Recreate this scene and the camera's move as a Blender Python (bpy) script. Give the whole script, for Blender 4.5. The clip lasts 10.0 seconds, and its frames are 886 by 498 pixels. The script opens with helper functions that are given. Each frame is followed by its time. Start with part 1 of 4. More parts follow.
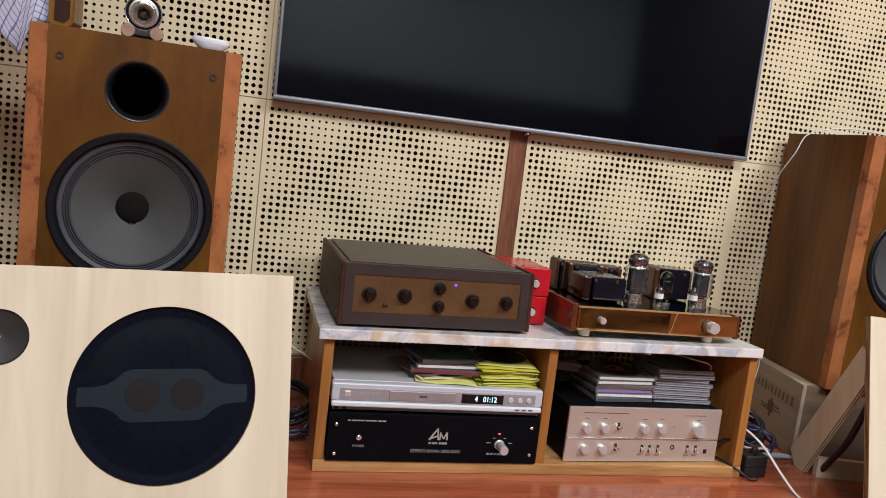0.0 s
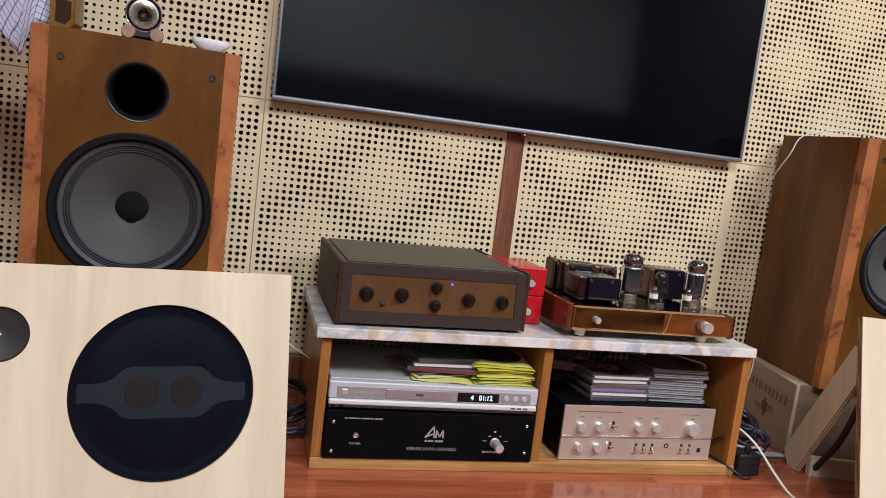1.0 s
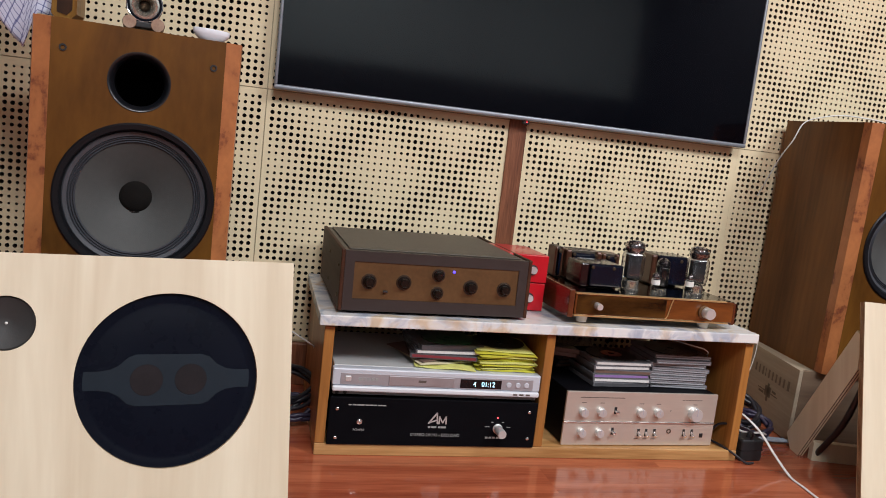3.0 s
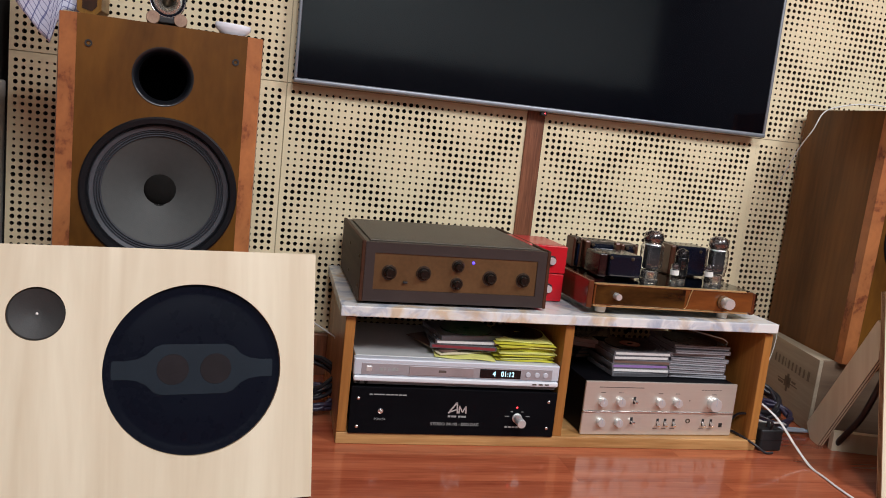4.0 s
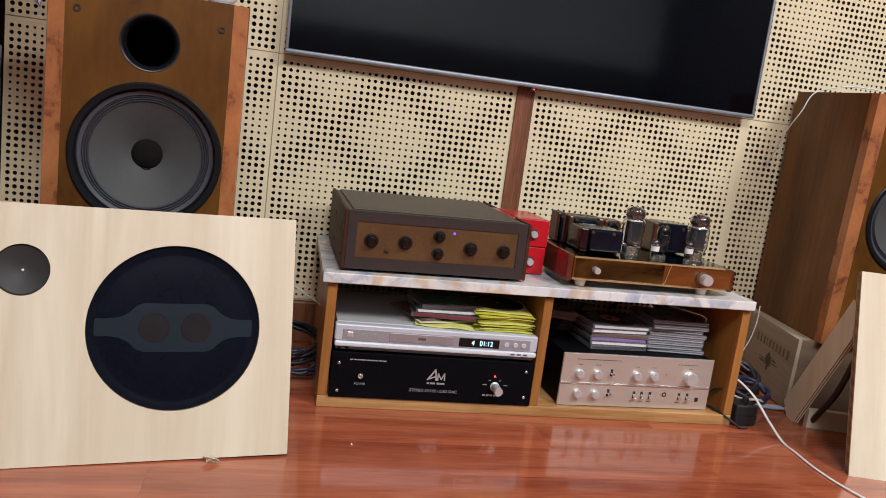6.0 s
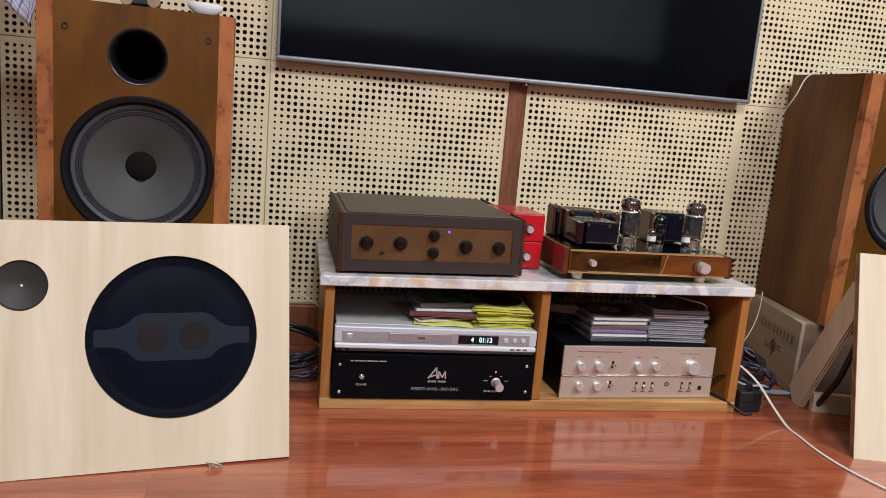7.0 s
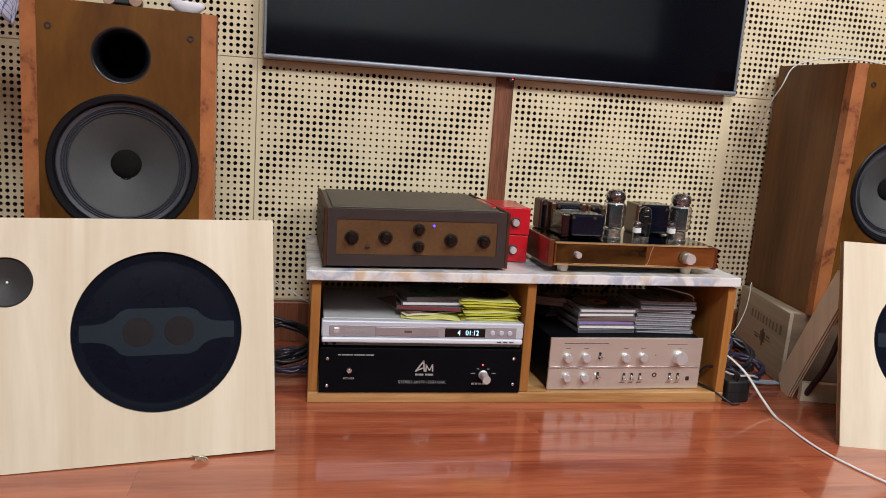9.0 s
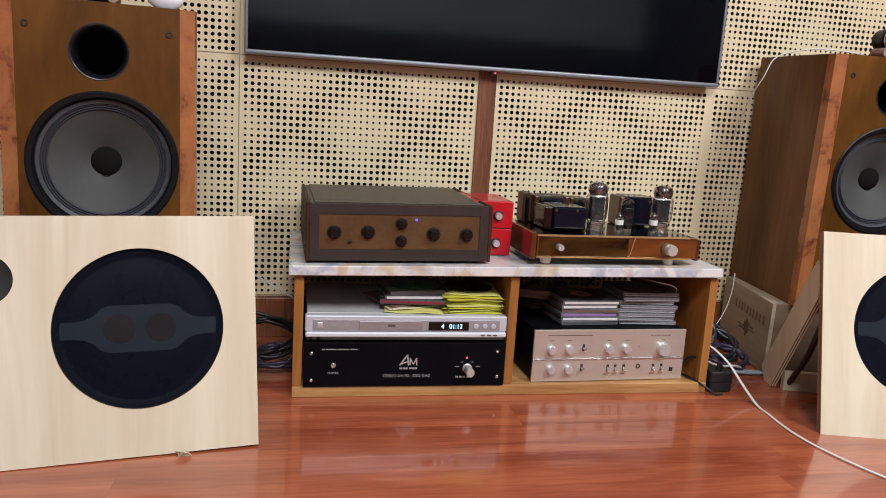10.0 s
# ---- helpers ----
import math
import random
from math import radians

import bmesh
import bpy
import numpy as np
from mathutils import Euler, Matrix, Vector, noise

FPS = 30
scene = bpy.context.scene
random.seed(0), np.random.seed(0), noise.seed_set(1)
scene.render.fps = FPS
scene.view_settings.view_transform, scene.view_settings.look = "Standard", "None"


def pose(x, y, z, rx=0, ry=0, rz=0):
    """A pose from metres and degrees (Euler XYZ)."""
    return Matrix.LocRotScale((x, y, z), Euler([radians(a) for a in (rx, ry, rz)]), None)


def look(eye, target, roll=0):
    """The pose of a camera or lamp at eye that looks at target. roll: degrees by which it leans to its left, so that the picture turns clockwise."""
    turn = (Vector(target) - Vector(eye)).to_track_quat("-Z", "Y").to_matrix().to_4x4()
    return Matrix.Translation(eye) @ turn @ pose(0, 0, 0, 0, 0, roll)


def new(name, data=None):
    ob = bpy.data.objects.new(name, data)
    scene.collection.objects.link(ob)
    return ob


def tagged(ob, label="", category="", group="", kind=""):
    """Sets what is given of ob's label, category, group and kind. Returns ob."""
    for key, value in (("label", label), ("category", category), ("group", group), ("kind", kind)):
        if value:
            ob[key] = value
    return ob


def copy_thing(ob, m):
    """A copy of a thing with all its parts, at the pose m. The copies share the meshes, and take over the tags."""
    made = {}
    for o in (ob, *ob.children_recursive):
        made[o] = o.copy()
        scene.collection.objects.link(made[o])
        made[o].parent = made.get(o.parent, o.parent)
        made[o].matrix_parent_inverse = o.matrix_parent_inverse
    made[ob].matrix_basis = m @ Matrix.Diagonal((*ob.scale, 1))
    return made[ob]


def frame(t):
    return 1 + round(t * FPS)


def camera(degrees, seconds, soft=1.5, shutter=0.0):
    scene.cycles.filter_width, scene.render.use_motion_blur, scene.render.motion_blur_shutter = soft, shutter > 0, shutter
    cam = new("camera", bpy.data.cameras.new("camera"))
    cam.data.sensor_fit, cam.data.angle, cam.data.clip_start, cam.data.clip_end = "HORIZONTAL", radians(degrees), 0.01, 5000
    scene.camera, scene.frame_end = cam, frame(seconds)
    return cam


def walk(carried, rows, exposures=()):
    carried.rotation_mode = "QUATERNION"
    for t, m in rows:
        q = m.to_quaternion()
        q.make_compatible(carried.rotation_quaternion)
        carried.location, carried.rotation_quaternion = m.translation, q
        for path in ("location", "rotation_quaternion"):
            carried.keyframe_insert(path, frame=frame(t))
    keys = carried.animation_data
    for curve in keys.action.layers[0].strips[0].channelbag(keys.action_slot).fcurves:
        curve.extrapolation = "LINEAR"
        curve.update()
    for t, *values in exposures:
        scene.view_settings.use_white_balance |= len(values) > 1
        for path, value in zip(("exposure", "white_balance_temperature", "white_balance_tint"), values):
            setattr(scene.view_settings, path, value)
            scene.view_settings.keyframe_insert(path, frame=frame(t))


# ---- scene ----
cam = camera(60.9, 10.0, 0.95)
PATH = [
    (0, (-0.147, -1.414, 0.621), (0.34, 0.512, 0.398), 6.7),
    (0.5, (-0.143, -1.424, 0.623), (0.348, 0.502, 0.4), 6.9),
    (1, (-0.147, -1.429, 0.623), (0.344, 0.496, 0.4), 6.9),
    (1.5, (-0.147, -1.432, 0.622), (0.339, 0.494, 0.388), 6.7),
    (2, (-0.143, -1.433, 0.624), (0.341, 0.493, 0.386), 6.4),
    (3.5, (-0.138, -1.444, 0.622), (0.324, 0.484, 0.355), 6.5),
    (4, (-0.147, -1.45, 0.621), (0.288, 0.482, 0.342), 6.1),
    (4.5, (-0.141, -1.461, 0.616), (0.287, 0.472, 0.327), 6.4),
    (5, (-0.128, -1.479, 0.604), (0.288, 0.452, 0.296), 7.7),
    (5.5, (-0.115, -1.487, 0.605), (0.309, 0.44, 0.279), 8.0),
    (7, (-0.06, -1.51, 0.619), (0.319, 0.423, 0.277), 4.8),
    (7.5, (-0.049, -1.518, 0.619), (0.317, 0.417, 0.265), 4.4),
    (8, (-0.041, -1.523, 0.614), (0.305, 0.416, 0.268), 4.2),
    (8.5, (-0.032, -1.528, 0.609), (0.314, 0.411, 0.266), 3.8),
    (9, (-0.023, -1.53, 0.61), (0.346, 0.406, 0.268), 4.0),
    (9.5, (-0.012, -1.533, 0.61), (0.373, 0.399, 0.263), 4.0),
    (10, (-0.001, -1.539, 0.61), (0.385, 0.391, 0.256), 3.5),
]
walk(cam, [(t, look(eye, target, roll)) for t, eye, target, roll in PATH])

# ---- light: warm white ceiling lamps of a closed room ----
world = bpy.data.worlds.new("world")
scene.world = world
world.use_nodes = True
world.node_tree.nodes["Background"].inputs[0].default_value = (0.8, 0.85, 1.0, 1)
world.node_tree.nodes["Background"].inputs[1].default_value = 0.02
scene.view_settings.exposure = 0.0


def area_lamp(name, eye, target, size, watts, colour):
    data = bpy.data.lights.new(name, "AREA")
    data.shape, data.size, data.energy, data.color = "DISK", size, watts, colour
    ob = new(name, data)
    ob.matrix_world = look(eye, target)
    return ob


area_lamp("ceiling_lamp_light", (0.12, -2.5, 2.52), (0.12, -2.45, 0), 1.0, 88, (0.955, 0.97, 1.0))
area_lamp("ceiling_lamp_light", (2.0, -1.95, 2.52), (2.0, -1.9, 0), 1.0, 90, (0.955, 0.97, 1.0))

# ---- materials ----
MATS = {}


def nodes_of(name):
    m = bpy.data.materials.new(name)
    m.use_nodes = True
    return m, m.node_tree.nodes, m.node_tree.links, m.node_tree.nodes["Principled BSDF"]


def ramp(nodes, stops):
    r = nodes.new("ShaderNodeValToRGB")
    els = r.color_ramp.elements
    while len(els) < len(stops):
        els.new(0.5)
    for e, (p, c) in zip(els, stops):
        e.position, e.color = p, (*c, 1)
    return r


def plain(name, colour, rough=0.5, metal=0.0, vary=0.08, scale=18.0, bump=0.0, bscale=300.0, coat=0.0, spec=0.5, stretch=(1, 1, 1), glow=0.0):
    """Paint, plastic or metal: a base colour that wanders a little at two scales, with fine relief."""
    m, n, k, b = nodes_of(name)
    tc, mp = n.new("ShaderNodeTexCoord"), n.new("ShaderNodeMapping")
    mp.inputs["Scale"].default_value = stretch
    k.new(tc.outputs["Object"], mp.inputs[0])
    a, c = n.new("ShaderNodeTexNoise"), n.new("ShaderNodeTexNoise")
    a.inputs["Scale"].default_value, c.inputs["Scale"].default_value = scale, scale * 9
    a.inputs["Detail"].default_value = c.inputs["Detail"].default_value = 4
    for q in (a, c):
        k.new(mp.outputs[0], q.inputs["Vector"])
    mix = n.new("ShaderNodeMath")
    mix.operation = "MULTIPLY_ADD"
    mix.inputs[1].default_value = 0.6
    k.new(a.outputs[0], mix.inputs[0])
    half = n.new("ShaderNodeMath")
    half.operation = "MULTIPLY"
    half.inputs[1].default_value = 0.4
    k.new(c.outputs[0], half.inputs[0])
    k.new(half.outputs[0], mix.inputs[2])
    lo, hi = [v * (1 - vary) for v in colour], [min(1, v * (1 + vary)) for v in colour]
    r = ramp(n, [(0.32, lo), (0.68, hi)])
    k.new(mix.outputs[0], r.inputs[0])
    k.new(r.outputs[0], b.inputs["Base Color"])
    mr = n.new("ShaderNodeMapRange")
    mr.inputs[3].default_value, mr.inputs[4].default_value = max(0.02, rough - 0.06), min(1, rough + 0.06)
    k.new(mix.outputs[0], mr.inputs[0])
    k.new(mr.outputs[0], b.inputs["Roughness"])
    b.inputs["Metallic"].default_value, b.inputs["Coat Weight"].default_value = metal, coat
    b.inputs["Specular IOR Level"].default_value = spec
    if glow:
        b.inputs["Emission Color"].default_value, b.inputs["Emission Strength"].default_value = (*colour, 1), glow
    if bump:
        t, bp = n.new("ShaderNodeTexNoise"), n.new("ShaderNodeBump")
        t.inputs["Scale"].default_value = bscale
        k.new(mp.outputs[0], t.inputs["Vector"])
        bp.inputs["Strength"].default_value, bp.inputs["Distance"].default_value = bump, 0.001
        k.new(t.outputs[0], bp.inputs["Height"])
        k.new(bp.outputs[0], b.inputs["Normal"])
    MATS[name] = m
    return m


def wood(name, dark, light, along="x", scale=9.0, rough=0.4, coat=0.0, burl=0.0, rand=0.0, fine=0.5, long=0.06, spec=0.5, twist=0.0):
    """Wood with its grain drawn out along one axis; burl swirls it into blotches; rand sets pieces apart."""
    m, n, k, b = nodes_of(name)
    tc, mp = n.new("ShaderNodeTexCoord"), n.new("ShaderNodeMapping")
    mp.inputs["Scale"].default_value = [long if a == along else 1.0 for a in "xyz"] if not burl else (1, 1, 0.75)
    k.new(tc.outputs["Object"], mp.inputs[0])
    vec = mp.outputs[0]
    if rand:
        oi, ad = n.new("ShaderNodeObjectInfo"), n.new("ShaderNodeVectorMath")
        ad.operation = "MULTIPLY_ADD"
        ad.inputs[1].default_value = (7, 7, 7)
        k.new(oi.outputs["Random"], ad.inputs[0])
        k.new(mp.outputs[0], ad.inputs[2])
        vec = ad.outputs[0]
    a, c = n.new("ShaderNodeTexNoise"), n.new("ShaderNodeTexNoise")
    a.inputs["Scale"].default_value, a.inputs["Detail"].default_value, a.inputs["Distortion"].default_value = scale, 6, 0.6 + 0.5 * burl + twist
    c.inputs["Scale"].default_value, c.inputs["Detail"].default_value = scale * 11, 3
    for q in (a, c):
        k.new(vec, q.inputs["Vector"])
    mix = n.new("ShaderNodeMix")
    mix.inputs[0].default_value = fine * 0.6
    k.new(a.outputs[0], mix.inputs[2])
    k.new(c.outputs[0], mix.inputs[3])
    mid = [(d + l) / 2 for d, l in zip(dark, light)]
    r = ramp(n, [(0.36, dark), (0.5, mid), (0.63, light)] if not burl else [(0.36, dark), (0.45, [0.3 * d + 0.7 * l for d, l in zip(dark, light)]), (0.62, light)])
    k.new(mix.outputs[0], r.inputs[0])
    out = r.outputs[0]
    if rand:
        hs, mr = n.new("ShaderNodeHueSaturation"), n.new("ShaderNodeMapRange")
        mr.inputs[3].default_value, mr.inputs[4].default_value = 1 - rand, 1 + rand
        k.new(oi.outputs["Random"], mr.inputs[0])
        k.new(mr.outputs[0], hs.inputs["Value"])
        k.new(out, hs.inputs["Color"])
        out = hs.outputs[0]
    k.new(out, b.inputs["Base Color"])
    rr = n.new("ShaderNodeMapRange")
    rr.inputs[3].default_value, rr.inputs[4].default_value = rough + 0.07, max(0.03, rough - 0.07)
    k.new(a.outputs[0], rr.inputs[0])
    k.new(rr.outputs[0], b.inputs["Roughness"])
    b.inputs["Coat Weight"].default_value, b.inputs["Coat Roughness"].default_value = coat, 0.06
    b.inputs["Specular IOR Level"].default_value = spec
    bp = n.new("ShaderNodeBump")
    bp.inputs["Strength"].default_value, bp.inputs["Distance"].default_value = 0.12, 0.0006
    k.new(mix.outputs[0], bp.inputs["Height"])
    k.new(bp.outputs[0], b.inputs["Normal"])
    MATS[name] = m
    return m


PANEL = plain("acoustic_panel", (0.82, 0.708, 0.475), 0.6, vary=0.05, scale=6, bump=0.08, bscale=120)
# near-black backing, and hole walls much darker than the panel face
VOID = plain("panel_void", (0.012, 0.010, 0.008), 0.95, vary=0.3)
BORE = plain("dark_bore", (0.07, 0.045, 0.026), 0.9)
POST = wood("dark_red_wood", (0.13, 0.042, 0.019), (0.33, 0.125, 0.062), "z", 26, 0.42, rand=0.0, fine=0.7)
FLOORM = wood("red_laminate", (0.255, 0.052, 0.023), (0.465, 0.131, 0.060), "x", 13, 0.19, coat=0.55, rand=0.07, long=0.09, twist=0.5)
UNSEEN_DARK = plain("dark_wall", (0.018, 0.018, 0.024), 0.8, vary=0.15, scale=3, bump=0.1)
WALLP = plain("wall_paint", (0.25, 0.295, 0.30), 0.8, vary=0.05, scale=3, bump=0.1)
CEIL = plain("ceiling_paint", (0.8, 0.78, 0.72), 0.85, vary=0.03, scale=3, bump=0.1)
PINE = wood("pine_board", (0.640, 0.545, 0.395), (0.765, 0.690, 0.530), "z", 7, 0.5, fine=0.25, long=0.10, twist=1.6)
PLY = wood("ply_edge", (0.34, 0.22, 0.12), (0.62, 0.47, 0.30), "z", 40, 0.7)
WALNUT = wood("walnut_veneer", (0.070, 0.026, 0.0042), (0.158, 0.066, 0.0115), "z", 7, 0.38, fine=0.3, spec=0.22, long=0.3)
WALNUT_SIDE = wood("walnut_side", (0.074, 0.026, 0.0065), (0.190, 0.077, 0.0190), "z", 7, 0.36, fine=0.4, spec=0.22, long=0.1)
BURL = wood("burl_veneer", (0.145, 0.038, 0.018), (0.44, 0.165, 0.058), "z", 17, 0.32, coat=0.12, burl=0.9, fine=0.3)
OAK = wood("honey_oak", (0.25, 0.092, 0.018), (0.45, 0.190, 0.046), "z", 16, 0.4, coat=0.1)
OAKX = wood("honey_oak_board", (0.32, 0.15, 0.045), (0.66, 0.38, 0.155), "x", 16, 0.4, coat=0.1)
MATTE = plain("matte_black", (0.004, 0.004, 0.005), 0.9, vary=0.2, spec=0.05)
PORT = plain("port_plastic", (0.008, 0.009, 0.012), 0.3, vary=0.2, spec=0.6)
FELT = plain("dark_felt", (0.009, 0.008, 0.0075), 0.95, vary=0.25, scale=60, bump=0.4, bscale=900, spec=0.1)
RING = plain("satin_black", (0.006, 0.006, 0.008), 0.4, vary=0.15, spec=0.25)
BLACK = plain("black_rubber", (0.012, 0.012, 0.014), 0.5, vary=0.2)
GLOSSB = plain("gloss_black", (0.006, 0.006, 0.008), 0.12, vary=0.1)
SCREEN = plain("screen_glass", (0.0012, 0.0016, 0.0036), 0.09, vary=0.1, scale=2, spec=0.58)
BEZEL = plain("grey_bezel", (0.33, 0.36, 0.41), 0.42, 0.6, stretch=(0.05, 1, 1), scale=40)
CONE = plain("paper_cone", (0.060, 0.061, 0.060), 0.7, vary=0.12, scale=14, bump=0.2, bscale=500)
SURROUND = plain("surround_rubber", (0.055, 0.057, 0.068), 0.45, vary=0.15)
SILVER = plain("silver_face", (0.60, 0.63, 0.70), 0.36, 0.2, vary=0.04, stretch=(0.05, 1, 1), scale=60)
CHAMPAGNE = plain("champagne_face", (0.70, 0.635, 0.565), 0.32, 0.6, vary=0.04, stretch=(0.05, 1, 1), scale=60)
CHROME = plain("chrome", (0.82, 0.82, 0.83), 0.19, 0.9, vary=0.05)
DACB = plain("dac_black", (0.0045, 0.0045, 0.006), 0.4, vary=0.15, bump=0.1, spec=0.035)
PREGREY = plain("brown_grey_case", (0.088, 0.074, 0.058), 0.5, spec=0.32, vary=0.08, bump=0.25, bscale=900)
BRASS = plain("bronze_plate", (0.138, 0.073, 0.030), 0.42, 0.4, vary=0.22, scale=14)
KNOB = plain("dark_knob", (0.010, 0.007, 0.006), 0.22, vary=0.2, spec=0.3)
BRONZED = plain("dark_bronze", (0.10, 0.07, 0.045), 0.4, 0.7)
TURNED = plain("turned_aluminium", (0.74, 0.75, 0.76), 0.3, 0.6, vary=0.05)
RED = plain("red_lacquer", (0.52, 0.006, 0.016), 0.3, vary=0.06, coat=0.3)
WHITE = plain("white_plastic", (0.78, 0.77, 0.75), 0.4, vary=0.04)
BLUEDOT = plain("blue_led", (0.09, 0.06, 1.0), 0.4, glow=2.4)
REDDOT = plain("red_led", (1.0, 0.03, 0.04), 0.4, glow=6)


def marble():
    m, n, k, b = nodes_of("marble")
    tc = n.new("ShaderNodeTexCoord")
    a, c = n.new("ShaderNodeTexNoise"), n.new("ShaderNodeTexNoise")
    a.inputs["Scale"].default_value, a.inputs["Detail"].default_value, a.inputs["Distortion"].default_value = 13, 8, 1.6
    c.inputs["Scale"].default_value, c.inputs["Detail"].default_value, c.inputs["Distortion"].default_value = 15, 6, 1.0
    for q in (a, c):
        k.new(tc.outputs["Object"], q.inputs["Vector"])
    r1 = ramp(n, [(0.38, (0.40, 0.44, 0.53)), (0.52, (0.72, 0.72, 0.73)), (0.7, (0.80, 0.77, 0.72))])
    r2 = ramp(n, [(0.52, (0, 0, 0)), (0.66, (1, 1, 1))])
    k.new(a.outputs[0], r1.inputs[0])
    k.new(c.outputs[0], r2.inputs[0])
    mx = n.new("ShaderNodeMix")
    mx.data_type = "RGBA"
    mx.inputs[7].default_value = (0.62, 0.42, 0.20, 1)
    f = n.new("ShaderNodeMath")
    f.operation = "MULTIPLY"
    f.inputs[1].default_value = 0.62
    k.new(r2.outputs[0], f.inputs[0])
    k.new(f.outputs[0], mx.inputs[0])
    k.new(r1.outputs[0], mx.inputs[6])
    k.new(mx.outputs[2], b.inputs["Base Color"])
    b.inputs["Roughness"].default_value = 0.22
    return m


MARBLE = marble()


# ---- mesh helpers ----
def finish(name, bm, material, smooth=0):
    me = bpy.data.meshes.new(name)
    bmesh.ops.recalc_face_normals(bm, faces=bm.faces)
    bm.to_mesh(me)
    bm.free()
    me.materials.append(material)
    if smooth:
        me.polygons.foreach_set("use_smooth", [True] * len(me.polygons))
        me.set_sharp_from_angle(angle=radians(smooth))
    return me


def part(name, bm, material, parent, label="", smooth=0, m=None):
    """Links a bmesh as one mesh object under a thing or a part."""
    ob = new(name, finish(name, bm, material, smooth))
    ob.parent = parent
    if m is not None:
        ob.matrix_basis = m
    return tagged(ob, label)


def thing(name, label, category, m=None, group="", kind=""):
    ob = new(name)
    ob.empty_display_size = 0.05
    if m is not None:
        ob.matrix_basis = m
    return tagged(ob, label, category, group, kind)


def single(name, bm, material, label, category, m=None, group="", kind="", smooth=0):
    ob = new(name, finish(name, bm, material, smooth))
    if m is not None:
        ob.matrix_basis = m
    return tagged(ob, label, category, group, kind)


def bx(x0, x1, y0, y1, z0, z1, bevel=0.0, seg=2, bm=None):
    own = bmesh.new()
    v = [own.verts.new((x, y, z)) for x in (x0, x1) for y in (y0, y1) for z in (z0, z1)]
    for f in ((0, 1, 3, 2), (4, 6, 7, 5), (0, 4, 5, 1), (2, 3, 7, 6), (0, 2, 6, 4), (1, 5, 7, 3)):
        own.faces.new([v[i] for i in f])
    if bevel:
        bmesh.ops.bevel(own, geom=own.edges[:], offset=bevel, segments=seg, affect="EDGES", profile=0.5)
    if bm is None:
        return own
    return merge(bm, own)


def merge(bm, other):
    me = bpy.data.meshes.new("tmp")
    other.to_mesh(me)
    other.free()
    bm.from_mesh(me)
    bpy.data.meshes.remove(me)
    return bm


def lathe(profile, seg=32, m=None, bm=None, caps=False):
    """Spins (radius, height) pairs round z; caps closes ends whose radius is above zero."""
    own = bmesh.new()
    rings = []
    for r, z in profile:
        if r < 1e-6:
            rings.append([own.verts.new((0, 0, z))])
        else:
            rings.append([own.verts.new((r * math.cos(2 * math.pi * i / seg), r * math.sin(2 * math.pi * i / seg), z)) for i in range(seg)])
    for a, c in zip(rings, rings[1:]):
        for i in range(seg):
            j = (i + 1) % seg
            quad = [a[i % len(a)], a[j % len(a)], c[j % len(c)], c[i % len(c)]]
            quad = list(dict.fromkeys(quad))
            if len(quad) > 2:
                own.faces.new(quad)
    if caps and len(rings[0]) > 1:
        own.faces.new(rings[0])
    if caps and len(rings[-1]) > 1:
        own.faces.new(rings[-1])
    if m is not None:
        bmesh.ops.transform(own, matrix=m, verts=own.verts)
    return own if bm is None else merge(bm, own)


def prism(outline, y0, y1, holes=(), bevel=0.0):
    """A plate in the x-z plane from y0 to y1, with holes given as outlines."""
    own = bmesh.new()
    front = []
    for loop in (outline, *holes):
        vs = [own.verts.new((x, y0, z)) for x, z in loop]
        front += [own.edges.new((a, c)) for a, c in zip(vs, vs[1:] + vs[:1])]
    if holes:
        bmesh.ops.triangle_fill(own, use_beauty=True, use_dissolve=False, edges=front)
    else:
        own.faces.new(list(own.verts))
    r = bmesh.ops.extrude_face_region(own, geom=own.faces[:])
    bmesh.ops.translate(own, vec=(0, y1 - y0, 0), verts=[g for g in r["geom"] if isinstance(g, bmesh.types.BMVert)])
    return own


def ring(cx, cz, r, seg=64):
    return [(cx + r * math.cos(2 * math.pi * i / seg), cz + r * math.sin(2 * math.pi * i / seg)) for i in range(seg)]


def sweep(points, r, seg=8, smooth=6, bm=None):
    """A round cable through the points, rounded by Catmull-Rom."""
    p = [Vector(q) for q in points]
    p = [2 * p[0] - p[1]] + p + [2 * p[-1] - p[-2]]
    line = []
    for i in range(1, len(p) - 2):
        for j in range(smooth):
            t = j / smooth
            a, c, d, e = p[i - 1:i + 3]
            line.append(0.5 * (2 * c + (d - a) * t + (2 * a - 5 * c + 4 * d - e) * t * t + (3 * c - a - 3 * d + e) * t ** 3))
    line.append(p[-2])
    own = bmesh.new()
    rings, side = [], Vector((0, 0, 1))
    for i, q in enumerate(line):
        way = (line[min(i + 1, len(line) - 1)] - line[max(i - 1, 0)]).normalized()
        side = (side - way * side.dot(way))
        side = side.normalized() if side.length > 1e-4 else way.orthogonal().normalized()
        up = way.cross(side)
        rings.append([own.verts.new(q + r * (math.cos(2 * math.pi * k / seg) * side + math.sin(2 * math.pi * k / seg) * up)) for k in range(seg)])
    for a, c in zip(rings, rings[1:]):
        for k in range(seg):
            own.faces.new((a[k], a[(k + 1) % seg], c[(k + 1) % seg], c[k]))
    own.faces.new(rings[0])
    own.faces.new(rings[-1])
    return own if bm is None else merge(bm, own)


FRONT = pose(0, 0, 0, 90)  # turns a lathe's z to -y, towards the viewer


def at_front(x, y, z):
    return Matrix.Translation((x, y, z)) @ FRONT


